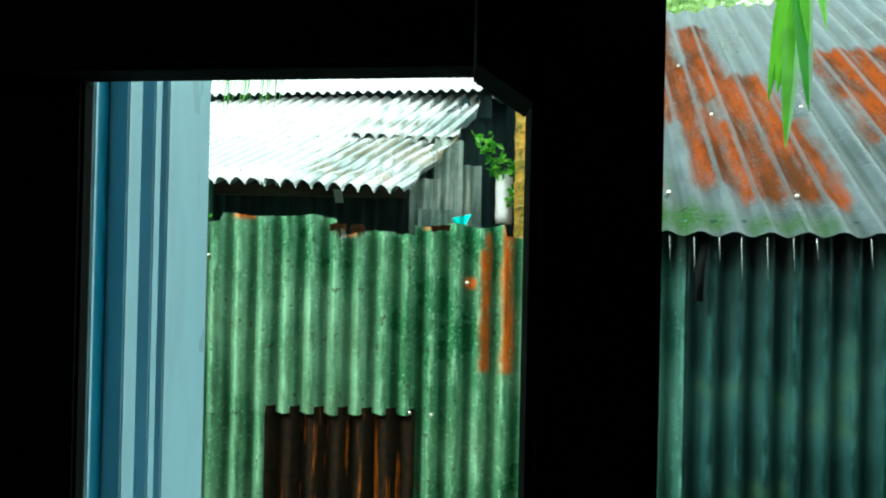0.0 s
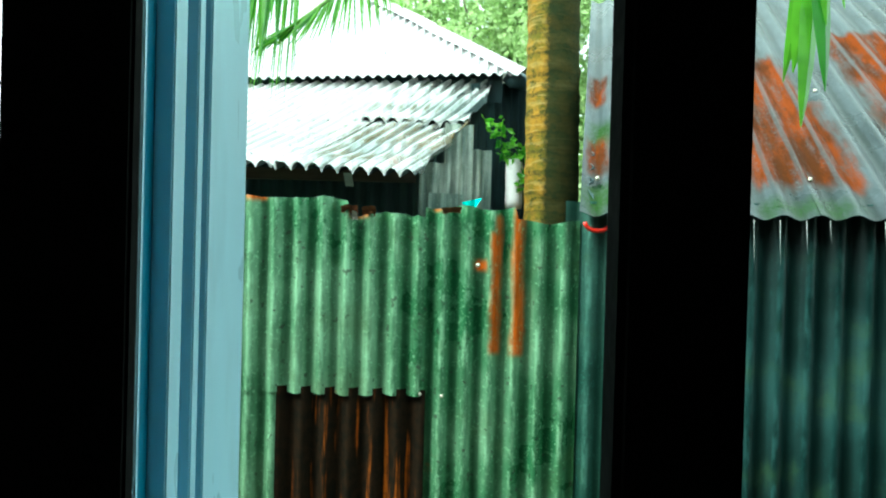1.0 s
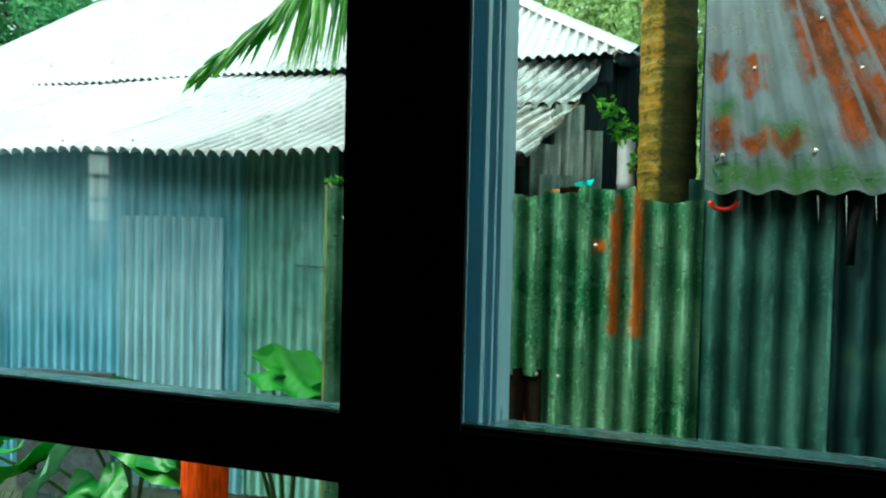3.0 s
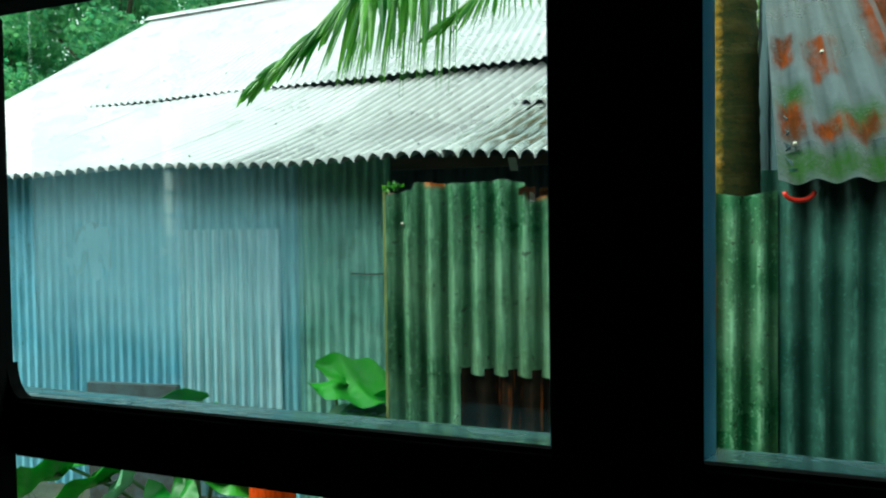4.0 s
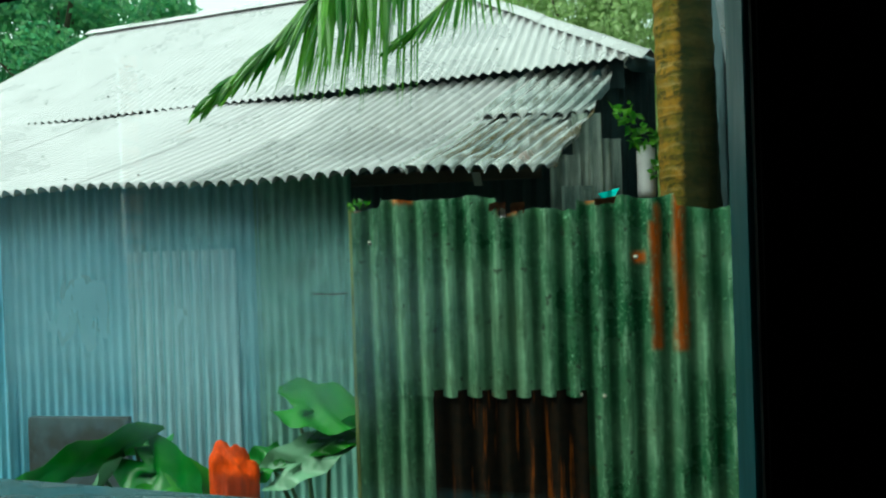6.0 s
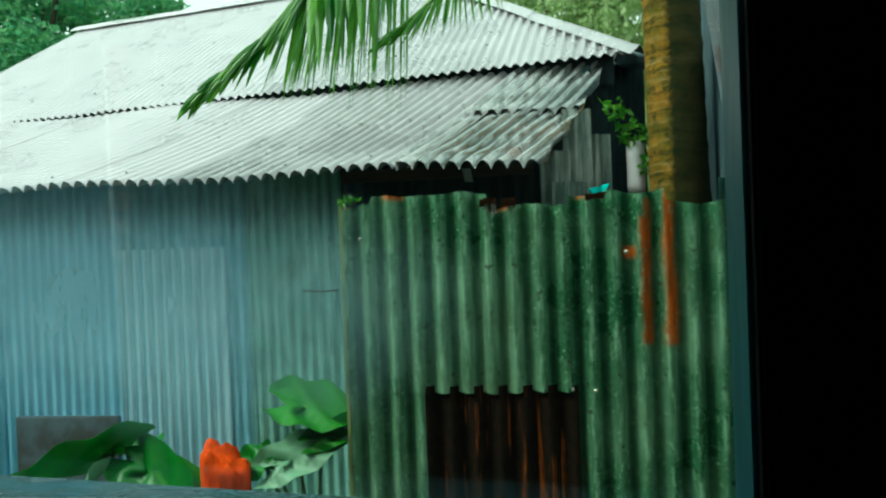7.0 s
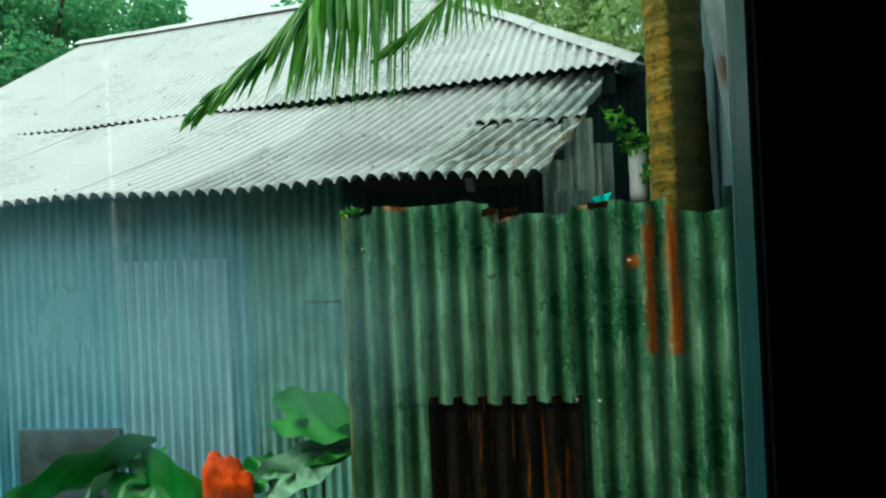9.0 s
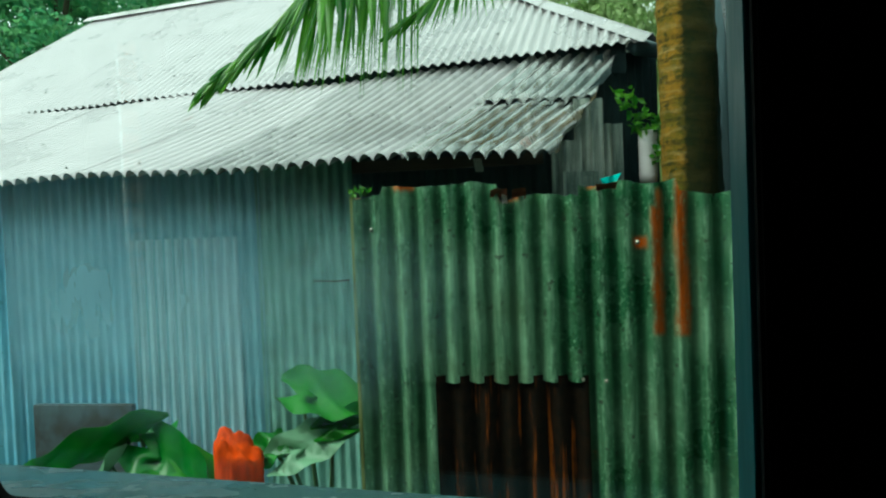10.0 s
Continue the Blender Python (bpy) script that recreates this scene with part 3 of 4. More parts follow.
sheet("roof_sheet", lean_to(50.5 / 60, 62.5 / 60, 0.55, 1.06, 0.018), 12, 34, M_ROOF_OLD, house, label="old upper lean-to sheet", dents=0.014, amp=0.023, keep=inside_verge, per=14, round_top=True)
sheet("roof_sheet", lean_to(50.5 / 60, 62.5 / 60, -0.02, 0.62, 0.0), 12, 34, M_ROOF_OLD, house, label="old dented lower lean-to sheet", dents=0.022, amp=0.023, keep=inside_verge, per=14, round_top=True)

RO = Vector((0.21, 3.81, 2.6))
RE = Vector((4.5, -0.69, 0)).normalized()
RN = Vector((-RE.y, RE.x, 0))


def roof_at(a, d, lift=0.0):
    return RO + RE * a + RN * d + Vector((0, 0, 0.7 * d + lift))


def main_roof(a0, a1, lift):
    def surf(s, t):
        out = np.zeros(s.shape + (3,))
        for i in range(s.shape[0]):
            a = a0 + (a1 - a0) * s[i, 0]
            top = min(2.05, (0.12 - a) * 1.09)
            for j in range(s.shape[1]):
                out[i, j] = roof_at(a, -0.05 + (max(top, 0.0) + 0.05) * t[i, j], lift)
        return out
    return surf


AS = [-5.5 + 0.682 * i for i in range(9)] + [0.13]
for i in range(len(AS) - 1):
    sheet("main_roof_sheet", main_roof(AS[i], AS[i + 1] + (0.062 if i < 8 else 0), 0.0012 * (i % 2)), (AS[i + 1] - AS[i] + (0.062 if i < 8 else 0)) / 0.062, 12, M_ROOF if i < 5 else M_ROOF_MID, house, amp=0.011)
# far and end slopes
rv = [roof_at(-5.55, 2.06), roof_at(-1.75, 2.06), roof_at(-5.55, 4.2), roof_at(0.3, 4.2), roof_at(0.16, -0.03), roof_at(-6.6, 1.2)]
rv[2].z = rv[3].z = 2.5
rv[5].z = 3.0
sheet("end_roof_sheet", lambda s, t: np.array(lerp(roof_at(0.16, -0.04), rv[3], s[..., None])) * (1 - t[..., None]) + np.array(rv[1]) * t[..., None], 40, 8, M_ROOF_OLD, house, per=4)
sheet("back_roof_sheet", lambda s, t: lerp(rv[2], rv[3], s[..., None]) * (1 - t[..., None]) + lerp(rv[0], rv[1], s[..., None]) * t[..., None], 60, 6, M_ROOF, house, per=4)


def cap(name, a, b, w, mat, lift=0.02):
    """Folded tin cap along a ridge or hip from a to b."""
    a, b = Vector(a), Vector(b)
    d = (b - a).normalized()
    side = d.cross(Vector((0, 0, 1))).normalized()
    v, f, n = [], [], 14
    for i in range(n):
        c = a + (b - a) * i / (n - 1)
        for k, (sx, sz) in enumerate(((-w, -w * 0.55), (-w * 0.35, 0.0), (0, 0.018), (w * 0.35, 0.0), (w, -w * 0.55))):
            v.append(c + side * sx + Vector((0, 0, sz + lift + 0.006 * noise.noise(c * 3))))
    return obj(name, v, grid_faces(n, 5), mat, house, "folded tin cap")


cap("ridge_cap", roof_at(-5.6, 2.06), roof_at(-1.75, 2.06), 0.13, M_ROOF)
for k in range(3):
    cap("hip_cap", lerp(roof_at(0.2, -0.06), roof_at(-1.75, 2.06), k / 3), lerp(roof_at(0.2, -0.06), roof_at(-1.75, 2.06), (k + 1) / 3 + 0.02), 0.065, M_ROOF_MID, 0.02 + 0.006 * k)
# Added dark strip in place of the shadow gap between the two roofs.
sheet("eave_board", lambda s, t: np.array(roof_at(-5.5, 0.03, -0.2)) * (1 - s[..., None]) + np.array(roof_at(0.06, 0.03, -0.2)) * s[..., None] + np.stack([0 * t, 0 * t, 0.17 * t], -1), 4, 3, M_BLACKTIN, house, per=4, amp=0.002, label="dark strip that stands for the shade under the main eave")
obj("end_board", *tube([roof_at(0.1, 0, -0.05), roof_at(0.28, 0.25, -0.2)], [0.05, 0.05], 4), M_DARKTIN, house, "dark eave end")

# walls under the lean-to
for i, (x0, x1, zt, m) in enumerate(((-4.8, -4.0, 1.93, M_WALL_HAZY), (-4.02, -3.22, 1.93, M_WALL_HAZY), (-3.24, -2.44, 1.93, M_WALL_HAZY), (-2.46, -1.72, 1.93, M_WALL), (-1.74, -1.2, 1.93, M_WALL_OLD), (-1.22, -0.15, 1.4, M_WALL_OLD))):
    sheet("wall_sheet", upright(-0.23 + (x0 + 0.23) * 1.03, -0.23 + (x1 + 0.23) * 1.03, 0.0, zt + 0.07, 3.52 - 0.004 * (i % 2)), (x1 - x0) / 0.058, 10, m, house, amp=0.0065)
sheet("wall_sheet", upright(-2.55, -1.9, 0.0, 1.6, 3.507), 11.2, 10, M_WALL_PALE, house, amp=0.006, label="newer pale lower sheet with a straight top")
# Added dark sheet: makes the open gap under the lean-to look shaded.
sheet("inner_wall_sheet", upright(-1.5, 0.1, 0.0, 2.3, 3.8), 20, 6, M_DARKTIN, house, label="added dark sheet for the shade under the lean-to")
# end of the lean-to: old sheets of uneven length
for x0, x1, z0, z1, y, m in ((-0.17, -0.02, 1.4, 2.0, 3.28, M_END), (-0.05, 0.1, 1.5, 2.22, 3.42, M_END), (0.06, 0.2, 1.3, 2.1, 3.5, M_END), (-0.12, 0.06, 1.2, 1.84, 3.2, M_END)):
    sheet("end_sheet", upright(x0, x1, z0 - 1.2, z1, y, yaw=0.35), (x1 - x0) / 0.07, 8, m, house, label="old stained sheet")
sheet("end_sheet", lambda s, t: np.stack([0.08 + 0.4 * s, 3.72 + 0.45 * s, (2.5 + 0.12 * s) * t], -1), 8, 6, M_BLACKTIN, house, label="side wall sheet, its shade put into near-black tin")
part("wall_plate", box_bm(-4.6, -0.2, 3.54, 3.6, 1.92, 1.98), M_TIMBER, house)

for x, z, w in ((-0.52, 1.84, 0.04),):
    v = [(x + w * (a - 0.5) + 0.01 * c, 3.24 + 0.01 * a + 0.02 * c, z + 0.09 - w * 1.6 * c) for a in (0, 0.5, 1) for c in (0, 0.5, 1)]
    obj("paper_strip", v, grid_faces(3, 3), M_WHITE, house, "small pale strip hanging from the eave")
obj("wall_wire", *tube([(-1.46, 3.495, 1.34), (-1.34, 3.49, 1.335), (-1.26, 3.495, 1.34)], [0.004, 0.004, 0.004], 5), M_TIMBER, house)

for q in (0.1, 0.55, 0.86):
    for k in range(9):
        kk = 0.1 + 0.1 * k + 0.02 * q
        s1, t1 = np.array([[kk]]), np.array([[q]])
        p = Vector(lean_to(0, 1, 0, 1)(s1, t1)[0, 0]) + Vector((0, -0.006, 0.01))
        obj("roof_nail", *tube([p, p + Vector((0, -0.004, 0.007))], [0.008, 0.005], 6), M_NAIL_DARK, house)
for d in (0.25, 1.1):
    for k in range(8):
        p = roof_at(-4.9 + k * 0.6, d, 0.01)
        obj("roof_nail", *tube([p, p + Vector((0, -0.004, 0.008))], [0.009, 0.006], 6), M_NAIL_DARK, house)

# ---- shed ----
shed = empty("tin_shed", "small shed with a rusty, mossy corrugated tin roof", "shed", pose(0.45, 2.33, 0, 0, 0, -12))
TS = math.tan(radians(36))


def shed_roof(a0, a1, b0, b1, lift):
    return lambda s, t: np.stack([a0 + (a1 - a0) * s, b0 + (b1 - b0) * t, 1.712 + TS * (b0 + (b1 - b0) * t) + lift], -1)


for i, (a0, a1) in enumerate(((0.0, 0.825), (0.77, 1.595), (1.54, 2.365))):
    sheet("roof_sheet", shed_roof(a0, a1, 0.0, 2.05 + 0.06 * i, 0.002 * (i % 2)), (a1 - a0) / 0.11, 24, M_SHEDROOF, shed, amp=0.011)
sheet("back_roof_sheet", lambda s, t: np.stack([2.3 * s, 2.1 + 1.8 * t, 3.2 - 1.0 * t], -1), 30, 4, M_SHEDROOF, shed, per=4)
for i, (a0, a1) in enumerate(((-0.05, 0.405), (0.314, 1.133), (1.042, 2.316))):
    sheet("wall_sheet", upright(a0, a1, 0.0, 1.762, 0.085 + 0.006 * (i % 2)), (a1 - a0) / 0.091, 14, M_SHEDWALL_NEAR if i == 0 else M_SHEDWALL_SHADED, shed)
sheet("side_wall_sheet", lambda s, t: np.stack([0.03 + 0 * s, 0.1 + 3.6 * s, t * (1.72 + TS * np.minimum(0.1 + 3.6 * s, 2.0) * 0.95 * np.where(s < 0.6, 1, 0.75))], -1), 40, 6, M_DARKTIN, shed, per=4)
for a, b in ((0.06, 0.18), (0.36, 0.2), (0.79, 0.18), (1.2, 0.2), (0.6, 0.75), (0.2, 0.8), (0.98, 0.8), (1.4, 0.85), (0.52, 1.25)):
    z = 1.712 + TS * b + 0.016
    obj("nail", *tube([(a, b, z - 0.01), (a - 0.001, b - 0.002, z + 0.004)], [0.009, 0.006], 8), M_NAIL, shed)
obj("stick", *tube([(0.47, 0.05, 1.72), (0.45, 0.05, 1.6), (0.445, 0.052, 1.48)], [0.012, 0.014, 0.016], 7), M_DARK, shed, "dark stick hanging on the wall")
for a in (0.34, 0.42, 0.5, 0.57, 0.65, 0.73, 0.8, 0.96):
    n = random.uniform(0.05, 0.16)
    obj("water_trickle", *tube([(a, 0.0, 1.702), (a + 0.002, -0.004, 1.69 - n * 0.5), (a + 0.004, -0.006, 1.69 - n)], [0.0012, 0.0009, 0.0004], 5), M_WATER, shed, "thin rain water trickle")

# ---- coconut palm ----
palm = empty("coconut_palm", "coconut palm with ringed brown trunk and hanging green fronds", "palm tree", pose(0, 0, 0))
tv, tf = [], []
SEG, LV = 24, 210
for i in range(LV):
    z = 6.5 * i / (LV - 1)
    r = 0.145 + 0.05 * math.exp(-z * 2.2) - 0.004 * z + 0.0045 * (1 if i % 4 == 0 else 0) - 0.003 * noise.noise(Vector((z * 8, 0, 0)))
    cx, cy = 0.51 - 0.012 * (z - 2), 3.38 + 0.015 * z
    for k in range(SEG):
        a = 2 * math.pi * k / SEG
        rr = r + 0.006 * noise.noise(Vector((math.cos(a) * 3, math.sin(a) * 3, z * 7)))
        tv.append((cx + rr * math.cos(a), cy + rr * math.sin(a), z + 0.01 * noise.noise(Vector((math.cos(a) * 2, math.sin(a) * 2, i * 0.8)))))
for i in range(LV - 1):
    for k in range(SEG):
        a, b = i * SEG + k, i * SEG + (k + 1) % SEG
        tf.append((a, b, b + SEG, a + SEG))
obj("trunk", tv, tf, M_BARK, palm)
CROWN = Vector((0.44, 3.48, 6.5))


def bez(p0, p1, p2, p3, t):
    return p0 * (1 - t) ** 3 + p1 * 3 * t * (1 - t) ** 2 + p2 * 3 * t * t * (1 - t) + p3 * t ** 3


def leaflet(p, way, ln, wd, side):
    """Verts and faces of one folded, drooping leaflet."""
    across = way.cross(Vector((0.2 * side, 1, 0.1))).normalized()
    up = way.cross(across).normalized()
    v, f = [], []
    for q, k in ((0, 0.5), (0.25, 1), (0.6, 0.85), (0.85, 0.45), (1.0, 0.05)):
        c = p + way * ln * q + Vector((0, 0, -0.1 * ln * q * q))
        v += [c - across * wd * k / 2, c + up * wd * 0.22 * k, c + across * wd * k / 2]
    for j in range(4):
        for k in range(2):
            a = j * 3 + k
            f.append((a, a + 1, a + 4, a + 3))
    return v, f


def frond(p1, p2, p3, count, length, width, first=0.2, fan=0.35, joined=False, side_out=0.1, taper=0.6):
    """A frond: tapered rachis from the crown, two rows of leaflets that hang and fan out."""
    p1, p2, p3 = Vector(p1), Vector(p2), Vector(p3)
    pts = [bez(CROWN, p1, p2, p3, t) for t in np.linspace(0, 1, 34)]
    ra = obj("frond", *tube(pts, list(np.linspace(0.03, 0.008, 34)), 6), M_RACHIS, palm, "arching green frond")
    allv, allf = [], []
    for i in range(count):
        run = (i + random.random() * 0.7) / count
        t = first + (1 - first) * run
        p = bez(CROWN, p1, p2, p3, t)
        d = (bez(CROWN, p1, p2, p3, min(1, t + 0.02)) - bez(CROWN, p1, p2, p3, t - 0.02)).normalized()
        lat = d.cross(Vector((0, 0, 1)))
        lat = lat.normalized() if lat.length > 0.05 else Vector((0, 1, 0))
        flat = Vector((d.x, d.y, 0))
        flat = flat.normalized() if flat.length > 0.05 else Vector((1, 0, 0))
        for side in (-1, 1):
            way = lat * side * random.uniform(0.3, 1.4) * side_out + flat * (fan * (3.0 * run - 2.05) + random.uniform(-0.09, 0.09)) + Vector((0, 0, -1))
            end = min(1.0, max(0.0, (run - 0.5) / 0.32))
            way = (way.normalized() * (1 - end) + (d + lat * side * 0.25 + Vector((0, 0, random.uniform(-0.2, 0.15)))) * end).normalized()
            ln = length * (0.1 + 0.9 * (1 - run) ** taper) * random.uniform(0.8, 1.1)
            v, f = leaflet(p, way, ln, width * random.uniform(0.7, 1.2), side)
            if joined:
                k = len(allv)
                allv += v
                allf += [tuple(k + q for q in face) for face in f]
            else:
                obj("leaflet", v, f, M_FROND, ra, smooth=False)
    if joined:
        tagged(obj("leaf_mass", allv, allf, M_FROND, ra, "drooping green leaflets", smooth=False), kind="stuff")




def near_frond():
    """The frond that hangs over the house roof: long hanging leaflets, a dense folded tip and some broad blades."""
    p1, p2, p3 = Vector((0.1, 3.2, 4.2)), Vector((-1.26, 3.1, 2.6)), Vector((-1.84, 3.1, 2.33))
    pts = [bez(CROWN, p1, p2, p3, t) for t in np.linspace(0, 1, 34)]
    ra = obj("frond", *tube(pts, list(np.linspace(0.03, 0.008, 34)), 6), M_RACHIS, palm, "arching green frond with a folded tip")
    for i in range(74):
        u = (i + random.random() * 0.8) / 74
        p = bez(CROWN, p1, p2, p3, 0.54 + 0.22 * u)
        to = Vector((-0.78 - 0.68 * u + random.uniform(-0.04, 0.04), 3.1 + random.uniform(-0.15, 0.1), 2.3 + random.uniform(0, 0.1)))
        obj("leaflet", *leaflet(p, (to - p).normalized(), (to - p).length * random.uniform(0.85, 1.02), random.uniform(0.01, 0.017), 1 if i % 2 else -1), M_FROND, ra, smooth=False)
    for i in range(90):
        u = (i + random.random()) / 90
        t = 0.68 + 0.31 * u
        p = bez(CROWN, p1, p2, p3, t)
        d = (bez(CROWN, p1, p2, p3, t + 0.01) - p).normalized()
        way = (d + Vector((random.uniform(-0.12, 0.3), random.uniform(-0.3, 0.3), random.uniform(-0.3, 0.12)))).normalized()
        obj("leaflet", *leaflet(p, way, (0.34 - 0.2 * u) * random.uniform(0.7, 1.1), random.uniform(0.02, 0.038), 1 if i % 2 else -1), M_FROND, ra, smooth=False)
    for i in range(15):
        u = (i + random.random() * 0.8) / 15
        p = bez(CROWN, p1, p2, p3, 0.58 + 0.15 * u)
        to = Vector((-0.82 - 0.4 * u, 3.0 + random.uniform(-0.05, 0.05), 2.55 + random.uniform(-0.12, 0.12)))
        obj("leaflet", *leaflet(p, (to - p).normalized(), (to - p).length, random.uniform(0.035, 0.06), 1 if i % 2 else -1), M_FROND, ra, "broad bright green leaflet", smooth=False)


near_frond()
frond((0.6, 3.3, 4.4), (-0.1, 3.1, 2.95), (-0.9, 3.05, 2.5), 60, 0.4, 0.012, 0.6, 0.3, taper=0.6)
frond((0.9, 2.6, 7.2), (1.05, 1.7, 4.35), (0.94, 1.78, 2.26), 15, 0.52, 0.055, 0.74, 0.03, side_out=0.3, taper=0.12)
for ang in (20, 80, 130, 250, 300):
    a = radians(ang)
    frond(CROWN + Vector((math.cos(a) * 1.2, math.sin(a) * 1.2, 1.0)), CROWN + Vector((math.cos(a) * 2.6, math.sin(a) * 2.6, 0.6)), CROWN + Vector((math.cos(a) * 3.4, math.sin(a) * 3.4, -0.9)), 40, 0.6, 0.04, 0.2, 0.2, True, 0.6)

# ---- yard plants and clutter ----


def heart_leaf(L, Wd, cup=0.12, wave=0.02):
    """A taro blade from its stalk end: lobes behind, tip ahead, along +x."""
    v, f, n, m = [], [], 15, 9
    for i in range(n):
        t = i / (n - 1)
        x = -0.28 + 1.28 * t
        w = math.sqrt(max(0.0, 1 - ((t - 0.36) / 0.64) ** 2)) if t > 0.36 else (0.62 + 0.38 * math.sin(t / 0.36 * math.pi / 2))
        w *= 1 if t < 0.7 else (1 - (t - 0.7) / 0.3 * 0.35)
        for j in range(m):
            q = -1 + 2 * j / (m - 1)
            notch = 0.24 * max(0, 1 - abs(q) * 2.2) if t < 0.22 else 0
            v.append(Vector(((x + notch) * L, q * w * Wd / 2, cup * Wd * q * q - 0.16 * L * t * t + wave * math.sin(t * 17 + q * 5) + (0.008 if abs(q) > 0.02 else -0.004))))
    return v, grid_faces(n, m)


def taro(name, leaves, root, label):
    ob = empty(name, label, "taro plant", pose(*root), "taro plants in the yard")
    for at, L, Wd, rot, mat, lab in leaves:
        m = pose(*at, *rot)
        v, f = heart_leaf(L, Wd)
        lo = [m @ (p + Vector((0, 0, -0.002))) for p in v]
        vv = [m @ p for p in v]
        k = len(vv)
        ff = f + [tuple(k + q for q in face[::-1]) for face in f]
        base = Vector(root)
        lf = obj("leaf", [p - base for p in vv + lo], ff, mat, ob, lab)
        top = Vector(at)
        mid = (top + base) / 2 + Vector((0, 0.04, 0.08))
        obj("stem", *tube([bez(base, mid, mid, top, t) - base for t in np.linspace(0, 1, 9)], list(np.linspace(0.014, 0.007, 9)), 7), M_STEM, ob)
    return ob


taro("taro_plant", [((-1.24, 2.66, 0.93), 0.34, 0.26, (35, 10, 12), M_TARO, "bright green upright blade"),
                    ((-1.27, 2.57, 0.7), 0.33, 0.19, (50, -24, 15), M_TARO_PALE, "pale underside of a turned blade"),
                    ((-1.34, 2.6, 0.72), 0.2, 0.16, (-40, 20, 200), M_TARO, "small green blade"),
                    ((-1.1, 2.63, 0.8), 0.3, 0.12, (60, -18, 20), M_TARO, "folded green blade")], (-1.2, 2.75, 0), "taro plant with large drooping green leaves by the fence")
taro("taro_plant", [((-1.95, 2.62, 0.77), 0.5, 0.26, (40, 12, 200), M_TARO, "long drooping green blade"),
                    ((-1.9, 2.6, 0.71), 0.4, 0.26, (50, 20, -25), M_TARO, "dark green blade"),
                    ((-2.05, 2.56, 0.65), 0.34, 0.2, (30, 40, 240), M_TARO_PALE, "pale blade"),
                    ((-1.75, 2.55, 0.63), 0.34, 0.26, (40, 25, -10), M_TARO, "dark green blade"),
                    ((-2.2, 2.5, 0.53), 0.4, 0.28, (20, 20, 220), M_TARO, "green blade"),
                    ((-1.9, 2.45, 0.45), 0.36, 0.26, (20, 25, 300), M_TARO, "green blade"),
                    ((-2.45, 2.5, 0.53), 0.36, 0.26, (25, 20, 190), M_TARO, "green blade")], (-1.95, 2.72, 0), "cluster of taro plants with broad wet leaves")

ov, of, on, om = [], [], 14, 36
for i in range(on):
    z = 1 - (1 - i / (on - 1)) ** 3
    for k in range(om):
        a = 2 * math.pi * k / om
        r = 0.105 * (1 + 0.06 * math.sin(a * 9 + z * 2) + 0.12 * noise.noise(Vector((math.cos(a) * 1.5, math.sin(a) * 1.5, z * 2)))) * (1 if z < 0.955 else math.sqrt(max(0.0, 1 - ((z - 0.955) / 0.045) ** 2)) * 0.4 + 0.6)
        top = 0.775 + 0.05 * math.cos(a - 2.8) + 0.012 * math.sin(a * 5) + 0.006 * math.sin(a * 11)
        ov.append((-1.45 + 0.9 * r * math.cos(a), 2.5 + r * 0.75 * math.sin(a), z * top))
for i in range(on - 1):
    for k in range(om):
        of.append((i * om + k, i * om + (k + 1) % om, (i + 1) * om + (k + 1) % om, (i + 1) * om + k))
of.append(tuple(range((on - 1) * om, on * om)))
tagged(obj("orange_sack", ov, of, M_ORANGE), "bright orange plastic sack standing in the yard", "sack")
board = part("brown_board", box_bm(-3.05, -2.45, 3.3, 3.34, 0.0, 0.71, 0.004), M_BROWN)
tagged(board, "dark grey-brown board standing at the tin wall", "board")

pot = empty("hanging_planter", "white plastic sack planter with green leaves on a post", "planter", pose(0, 0, 0))
pv, pf, pr = [], [], [(1.79, 0.02), (1.792, 0.043), (1.83, 0.047), (1.9, 0.045), (1.97, 0.048), (2.05, 0.046), (2.055, 0.038), (2.02, 0.034)]
for z, r in pr:
    for k in range(18):
        a = 2 * math.pi * k / 18
        q = r * (1 + 0.05 * noise.noise(Vector((math.cos(a) * 2, math.sin(a) * 2, z * 14))))
        pv.append((0.33 + q * math.cos(a), 3.55 + q * math.sin(a), z))
for i in range(len(pr) - 1):
    for k in range(18):
        pf.append((i * 18 + k, i * 18 + (k + 1) % 18, (i + 1) * 18 + (k + 1) % 18, (i + 1) * 18 + k))
obj("sack", pv, pf, M_WHITE, pot)
obj("support_post", *tube([(0.33, 3.55, 0), (0.33, 3.55, 1.8)], [0.012, 0.01]), M_TIMBER, pot)


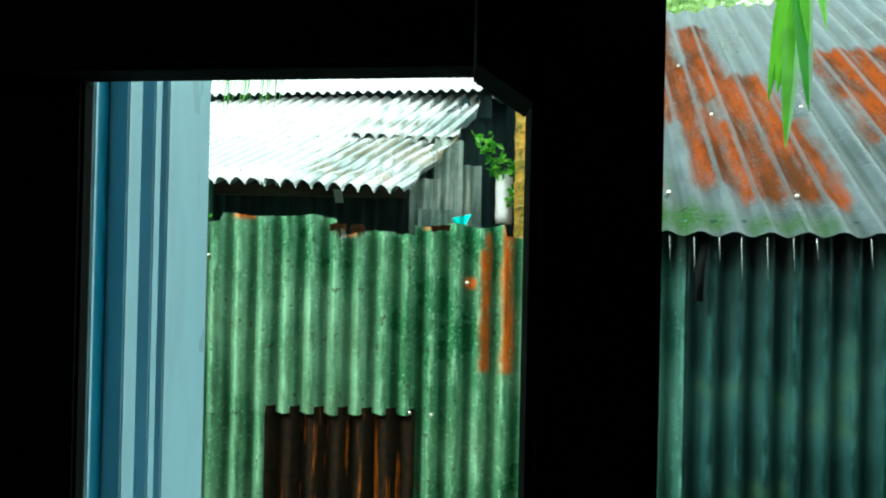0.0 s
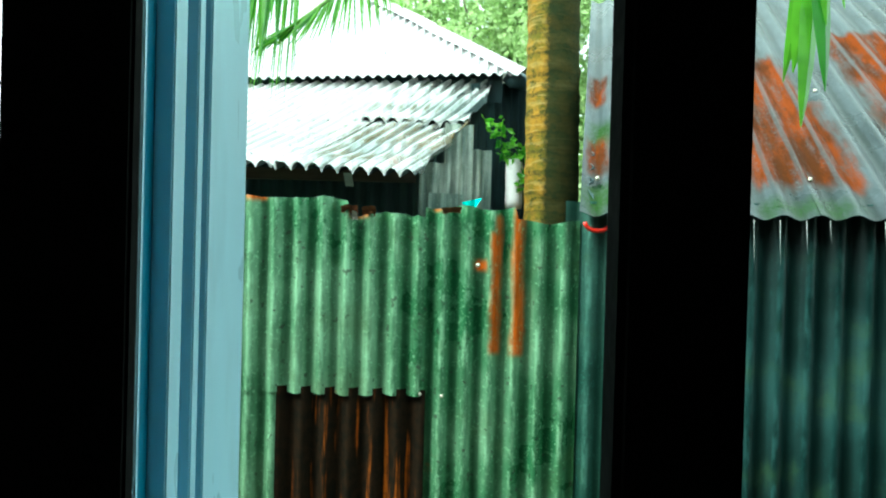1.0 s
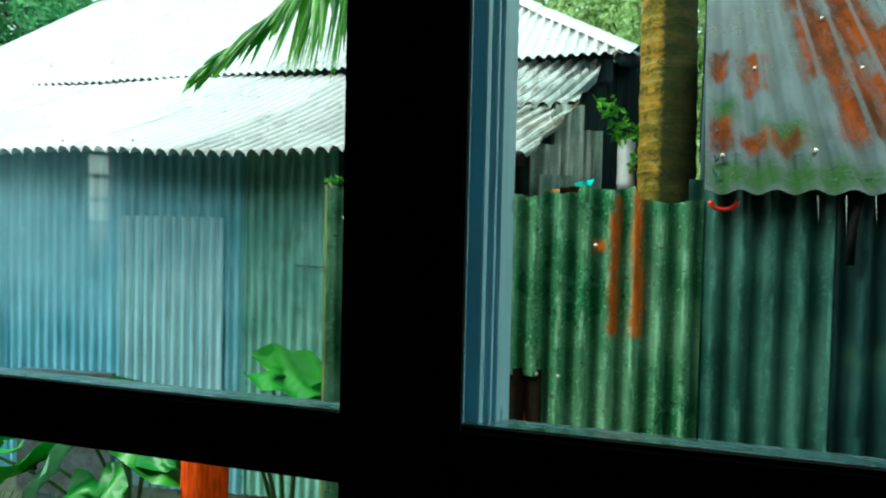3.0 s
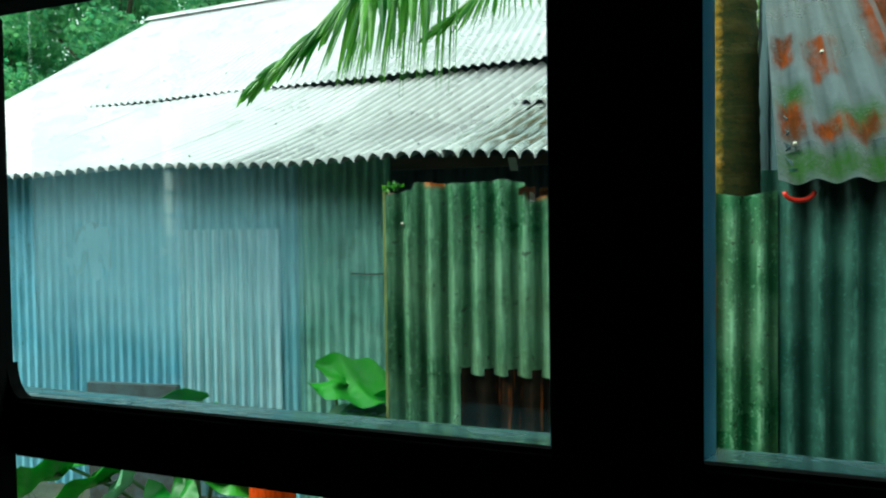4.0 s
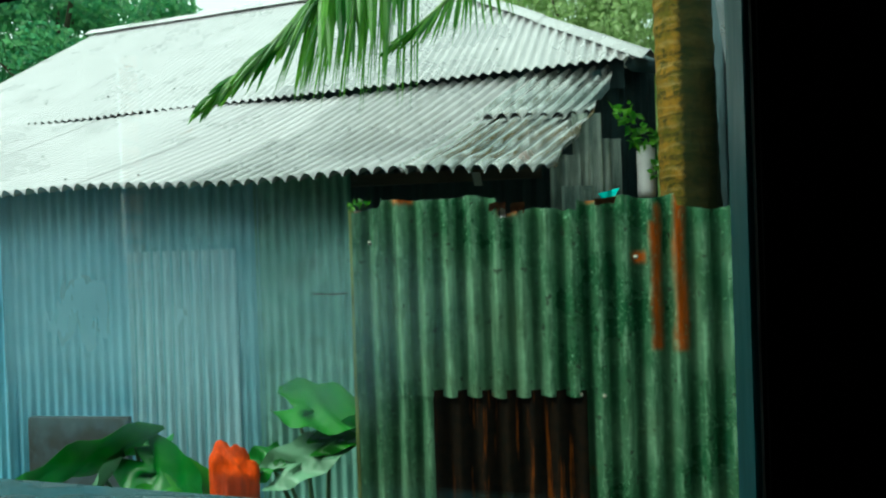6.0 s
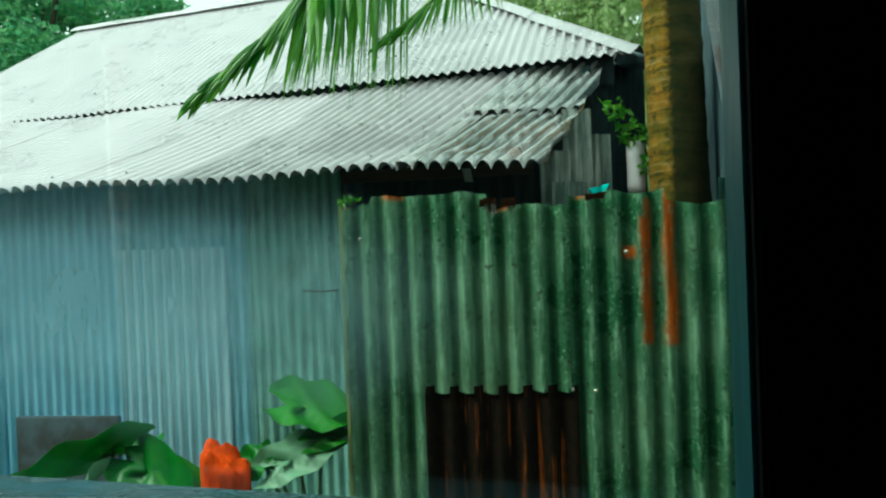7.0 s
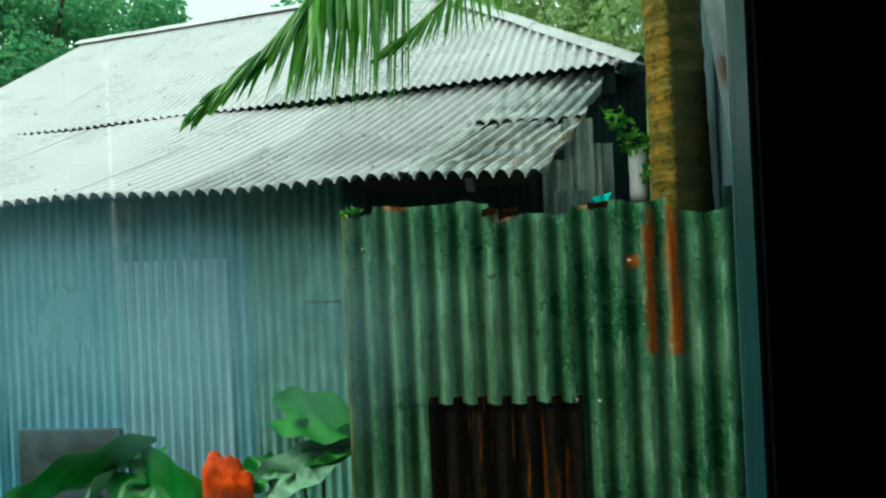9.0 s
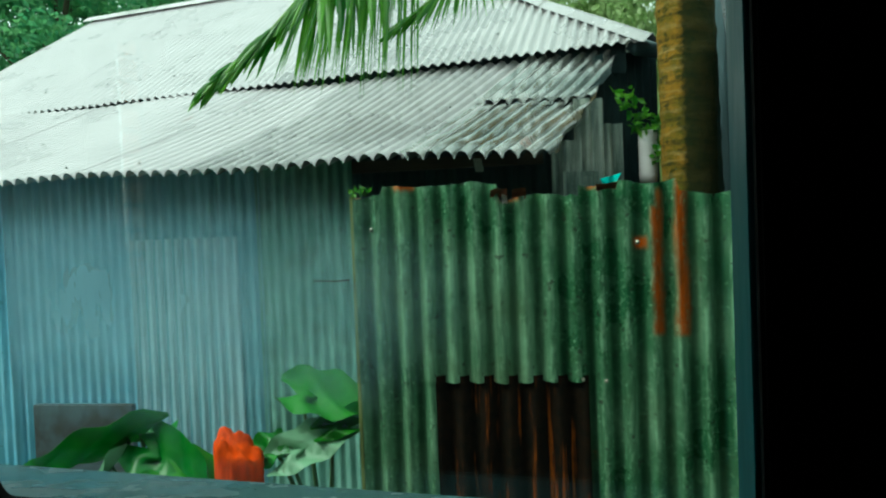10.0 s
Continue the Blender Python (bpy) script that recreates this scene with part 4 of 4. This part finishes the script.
def leaf_cloud(centres, leaf, count, spread, squash=0.8):
    """Verts and faces of many small bent leaves round some centres."""
    c = np.array(centres)[np.random.randint(0, len(centres), count)]
    d = np.random.normal(size=(count, 3))
    d /= np.linalg.norm(d, axis=1, keepdims=True)
    r = spread * np.random.uniform(0.25, 1, (count, 1)) ** 0.6
    p = c + d * r * np.array([1, 1, squash])
    a = np.random.normal(size=(count, 3))
    a[:, 2] -= 0.5
    a /= np.linalg.norm(a, axis=1, keepdims=True)
    b = np.cross(a, np.random.normal(size=(count, 3)))
    b /= np.linalg.norm(b, axis=1, keepdims=True)
    n = np.cross(a, b)
    L = leaf * np.random.uniform(0.6, 1.3, (count, 1))
    v = np.stack([p, p + a * L * 0.5 + b * L * 0.28 + n * L * 0.08, p + a * L, p + a * L * 0.5 - b * L * 0.28 + n * L * 0.08], 1).reshape(-1, 3)
    i = np.arange(count) * 4
    return v, np.concatenate([np.stack([i, i + 1, i + 2], 1), np.stack([i, i + 2, i + 3], 1)])


obj("leaves", *leaf_cloud([(0.3, 3.52, 2.1), (0.26, 3.5, 2.16), (0.22, 3.5, 2.22), (0.38, 3.5, 1.95), (0.38, 3.5, 2.1)], 0.05, 150, 0.07), M_FROND, pot, "small green leaves", smooth=False)

tagged(obj("red_ring", *tube([(0.52 + 0.045 * math.cos(a), 2.355, 1.685 - 0.03 * math.sin(a)) for a in np.linspace(0, math.pi, 9)], [0.008] * 9), M_RED), "red plastic strap hanging under the shed eave", "strap")
bm = bmesh.new()
bmesh.ops.create_grid(bm, x_segments=8, y_segments=6, size=0.5)
for v in bm.verts:
    x, y = v.co.x, v.co.y
    v.co = Vector((0.094 + 0.085 * x * (0.6 + y), 3.12 + 0.008 * math.sin(x * 9), 1.77 + 0.068 * y + 0.022 * x))
bmesh.ops.solidify(bm, geom=list(bm.faces), thickness=0.003)
tagged(part("cloth_scrap", bm, M_TEAL, smooth=True), "turquoise cloth scrap hanging by the house corner", "cloth")
tagged(obj("cloth_stake", *tube([(0.094, 3.135, 0), (0.094, 3.132, 1.775)], [0.012, 0.01]), M_TIMBER), "thin timber stake behind the tin fence", "stake")

# ---- trees behind ----


def tree(x, y, h, crown_r, leaf, count, mat, label, blobs):
    ob = empty("tree", label, "tree", pose(x, y, 0), "trees behind the house")
    v, f = tube([(0, 0, 0), (0.08, 0, h * 0.3), (-0.06, 0.05, h * 0.6), (0, 0, h * 0.9)], [0.22, 0.17, 0.11, 0.03], 10)
    obj("trunk", v, f, M_BARK_TREE, ob)
    cs = []
    for i in range(blobs):
        a, q = random.uniform(0, 2 * math.pi), random.uniform(0.15, 1)
        c = Vector((math.cos(a) * crown_r * q, math.sin(a) * crown_r * q * 0.8, h * random.uniform(0.3, 1.0)))
        cs.append(tuple(c))
        if i % 3 == 0:
            s = Vector((0, 0, c.z * 0.7))
            obj("limb", *tube([s, (s + c) / 2 + Vector((0, 0, 0.1)), c], [0.06, 0.04, 0.012], 6), M_BARK_TREE, ob)
    obj("crown", *leaf_cloud(cs, leaf, count, crown_r * 0.3), mat, ob, "loose leafy crown", smooth=False)


tree(-9.2, 11.5, 7.5, 2.4, 0.15, 34000, M_TREE_DARK, "tall tree with loose dark green leaves", 60)
tree(-6.2, 12.5, 6.6, 2.0, 0.15, 22000, M_TREE_DARK, "leafy dark green tree with gaps of sky", 44)
tree(-12.5, 12.0, 7.0, 2.4, 0.15, 30000, M_TREE_DARK, "broad dark green tree", 50)
tree(0.6, 12.0, 6.3, 2.2, 0.13, 30000, M_TREE_LIGHT, "bright yellow-green leafy tree", 56)
tree(3.2, 11.0, 6.8, 2.2, 0.13, 26000, M_TREE_LIGHT, "bright green leafy tree", 50)
tree(5.5, 9.0, 7.5, 2.2, 0.15, 18000, M_TREE_LIGHT, "bright green leafy tree", 44)

obj("moss_tuft", *leaf_cloud([(-0.885, 2.39, 1.755), (-0.86, 2.39, 1.745), (-0.895, 2.385, 1.74)], 0.022, 40, 0.02), M_FROND, fence, "yellow-green moss tuft", smooth=False)

# ---- low grass in the yard ----
k = 4000
gp = np.stack([np.random.uniform(-4.5, 2.5, k), np.random.uniform(0.6, 3.2, k), np.zeros(k) - 0.02], 1)
gh = np.random.uniform(0.05, 0.2, (k, 1))
ga = np.random.uniform(0, 6.28, k)
gd = np.stack([np.cos(ga), np.sin(ga), 0 * ga], 1)
tip = gp + np.array([0, 0, 1]) * gh + np.stack([np.sin(ga), np.cos(ga), 0 * ga], 1) * gh * 0.5
gv = np.stack([gp - gd * 0.006, gp + gd * 0.006, tip], 1).reshape(-1, 3)
tagged(obj("yard_grass", gv, np.arange(3 * k).reshape(-1, 3), M_GRASS, smooth=False), "short wet green grass on the yard earth", "grass", kind="stuff")
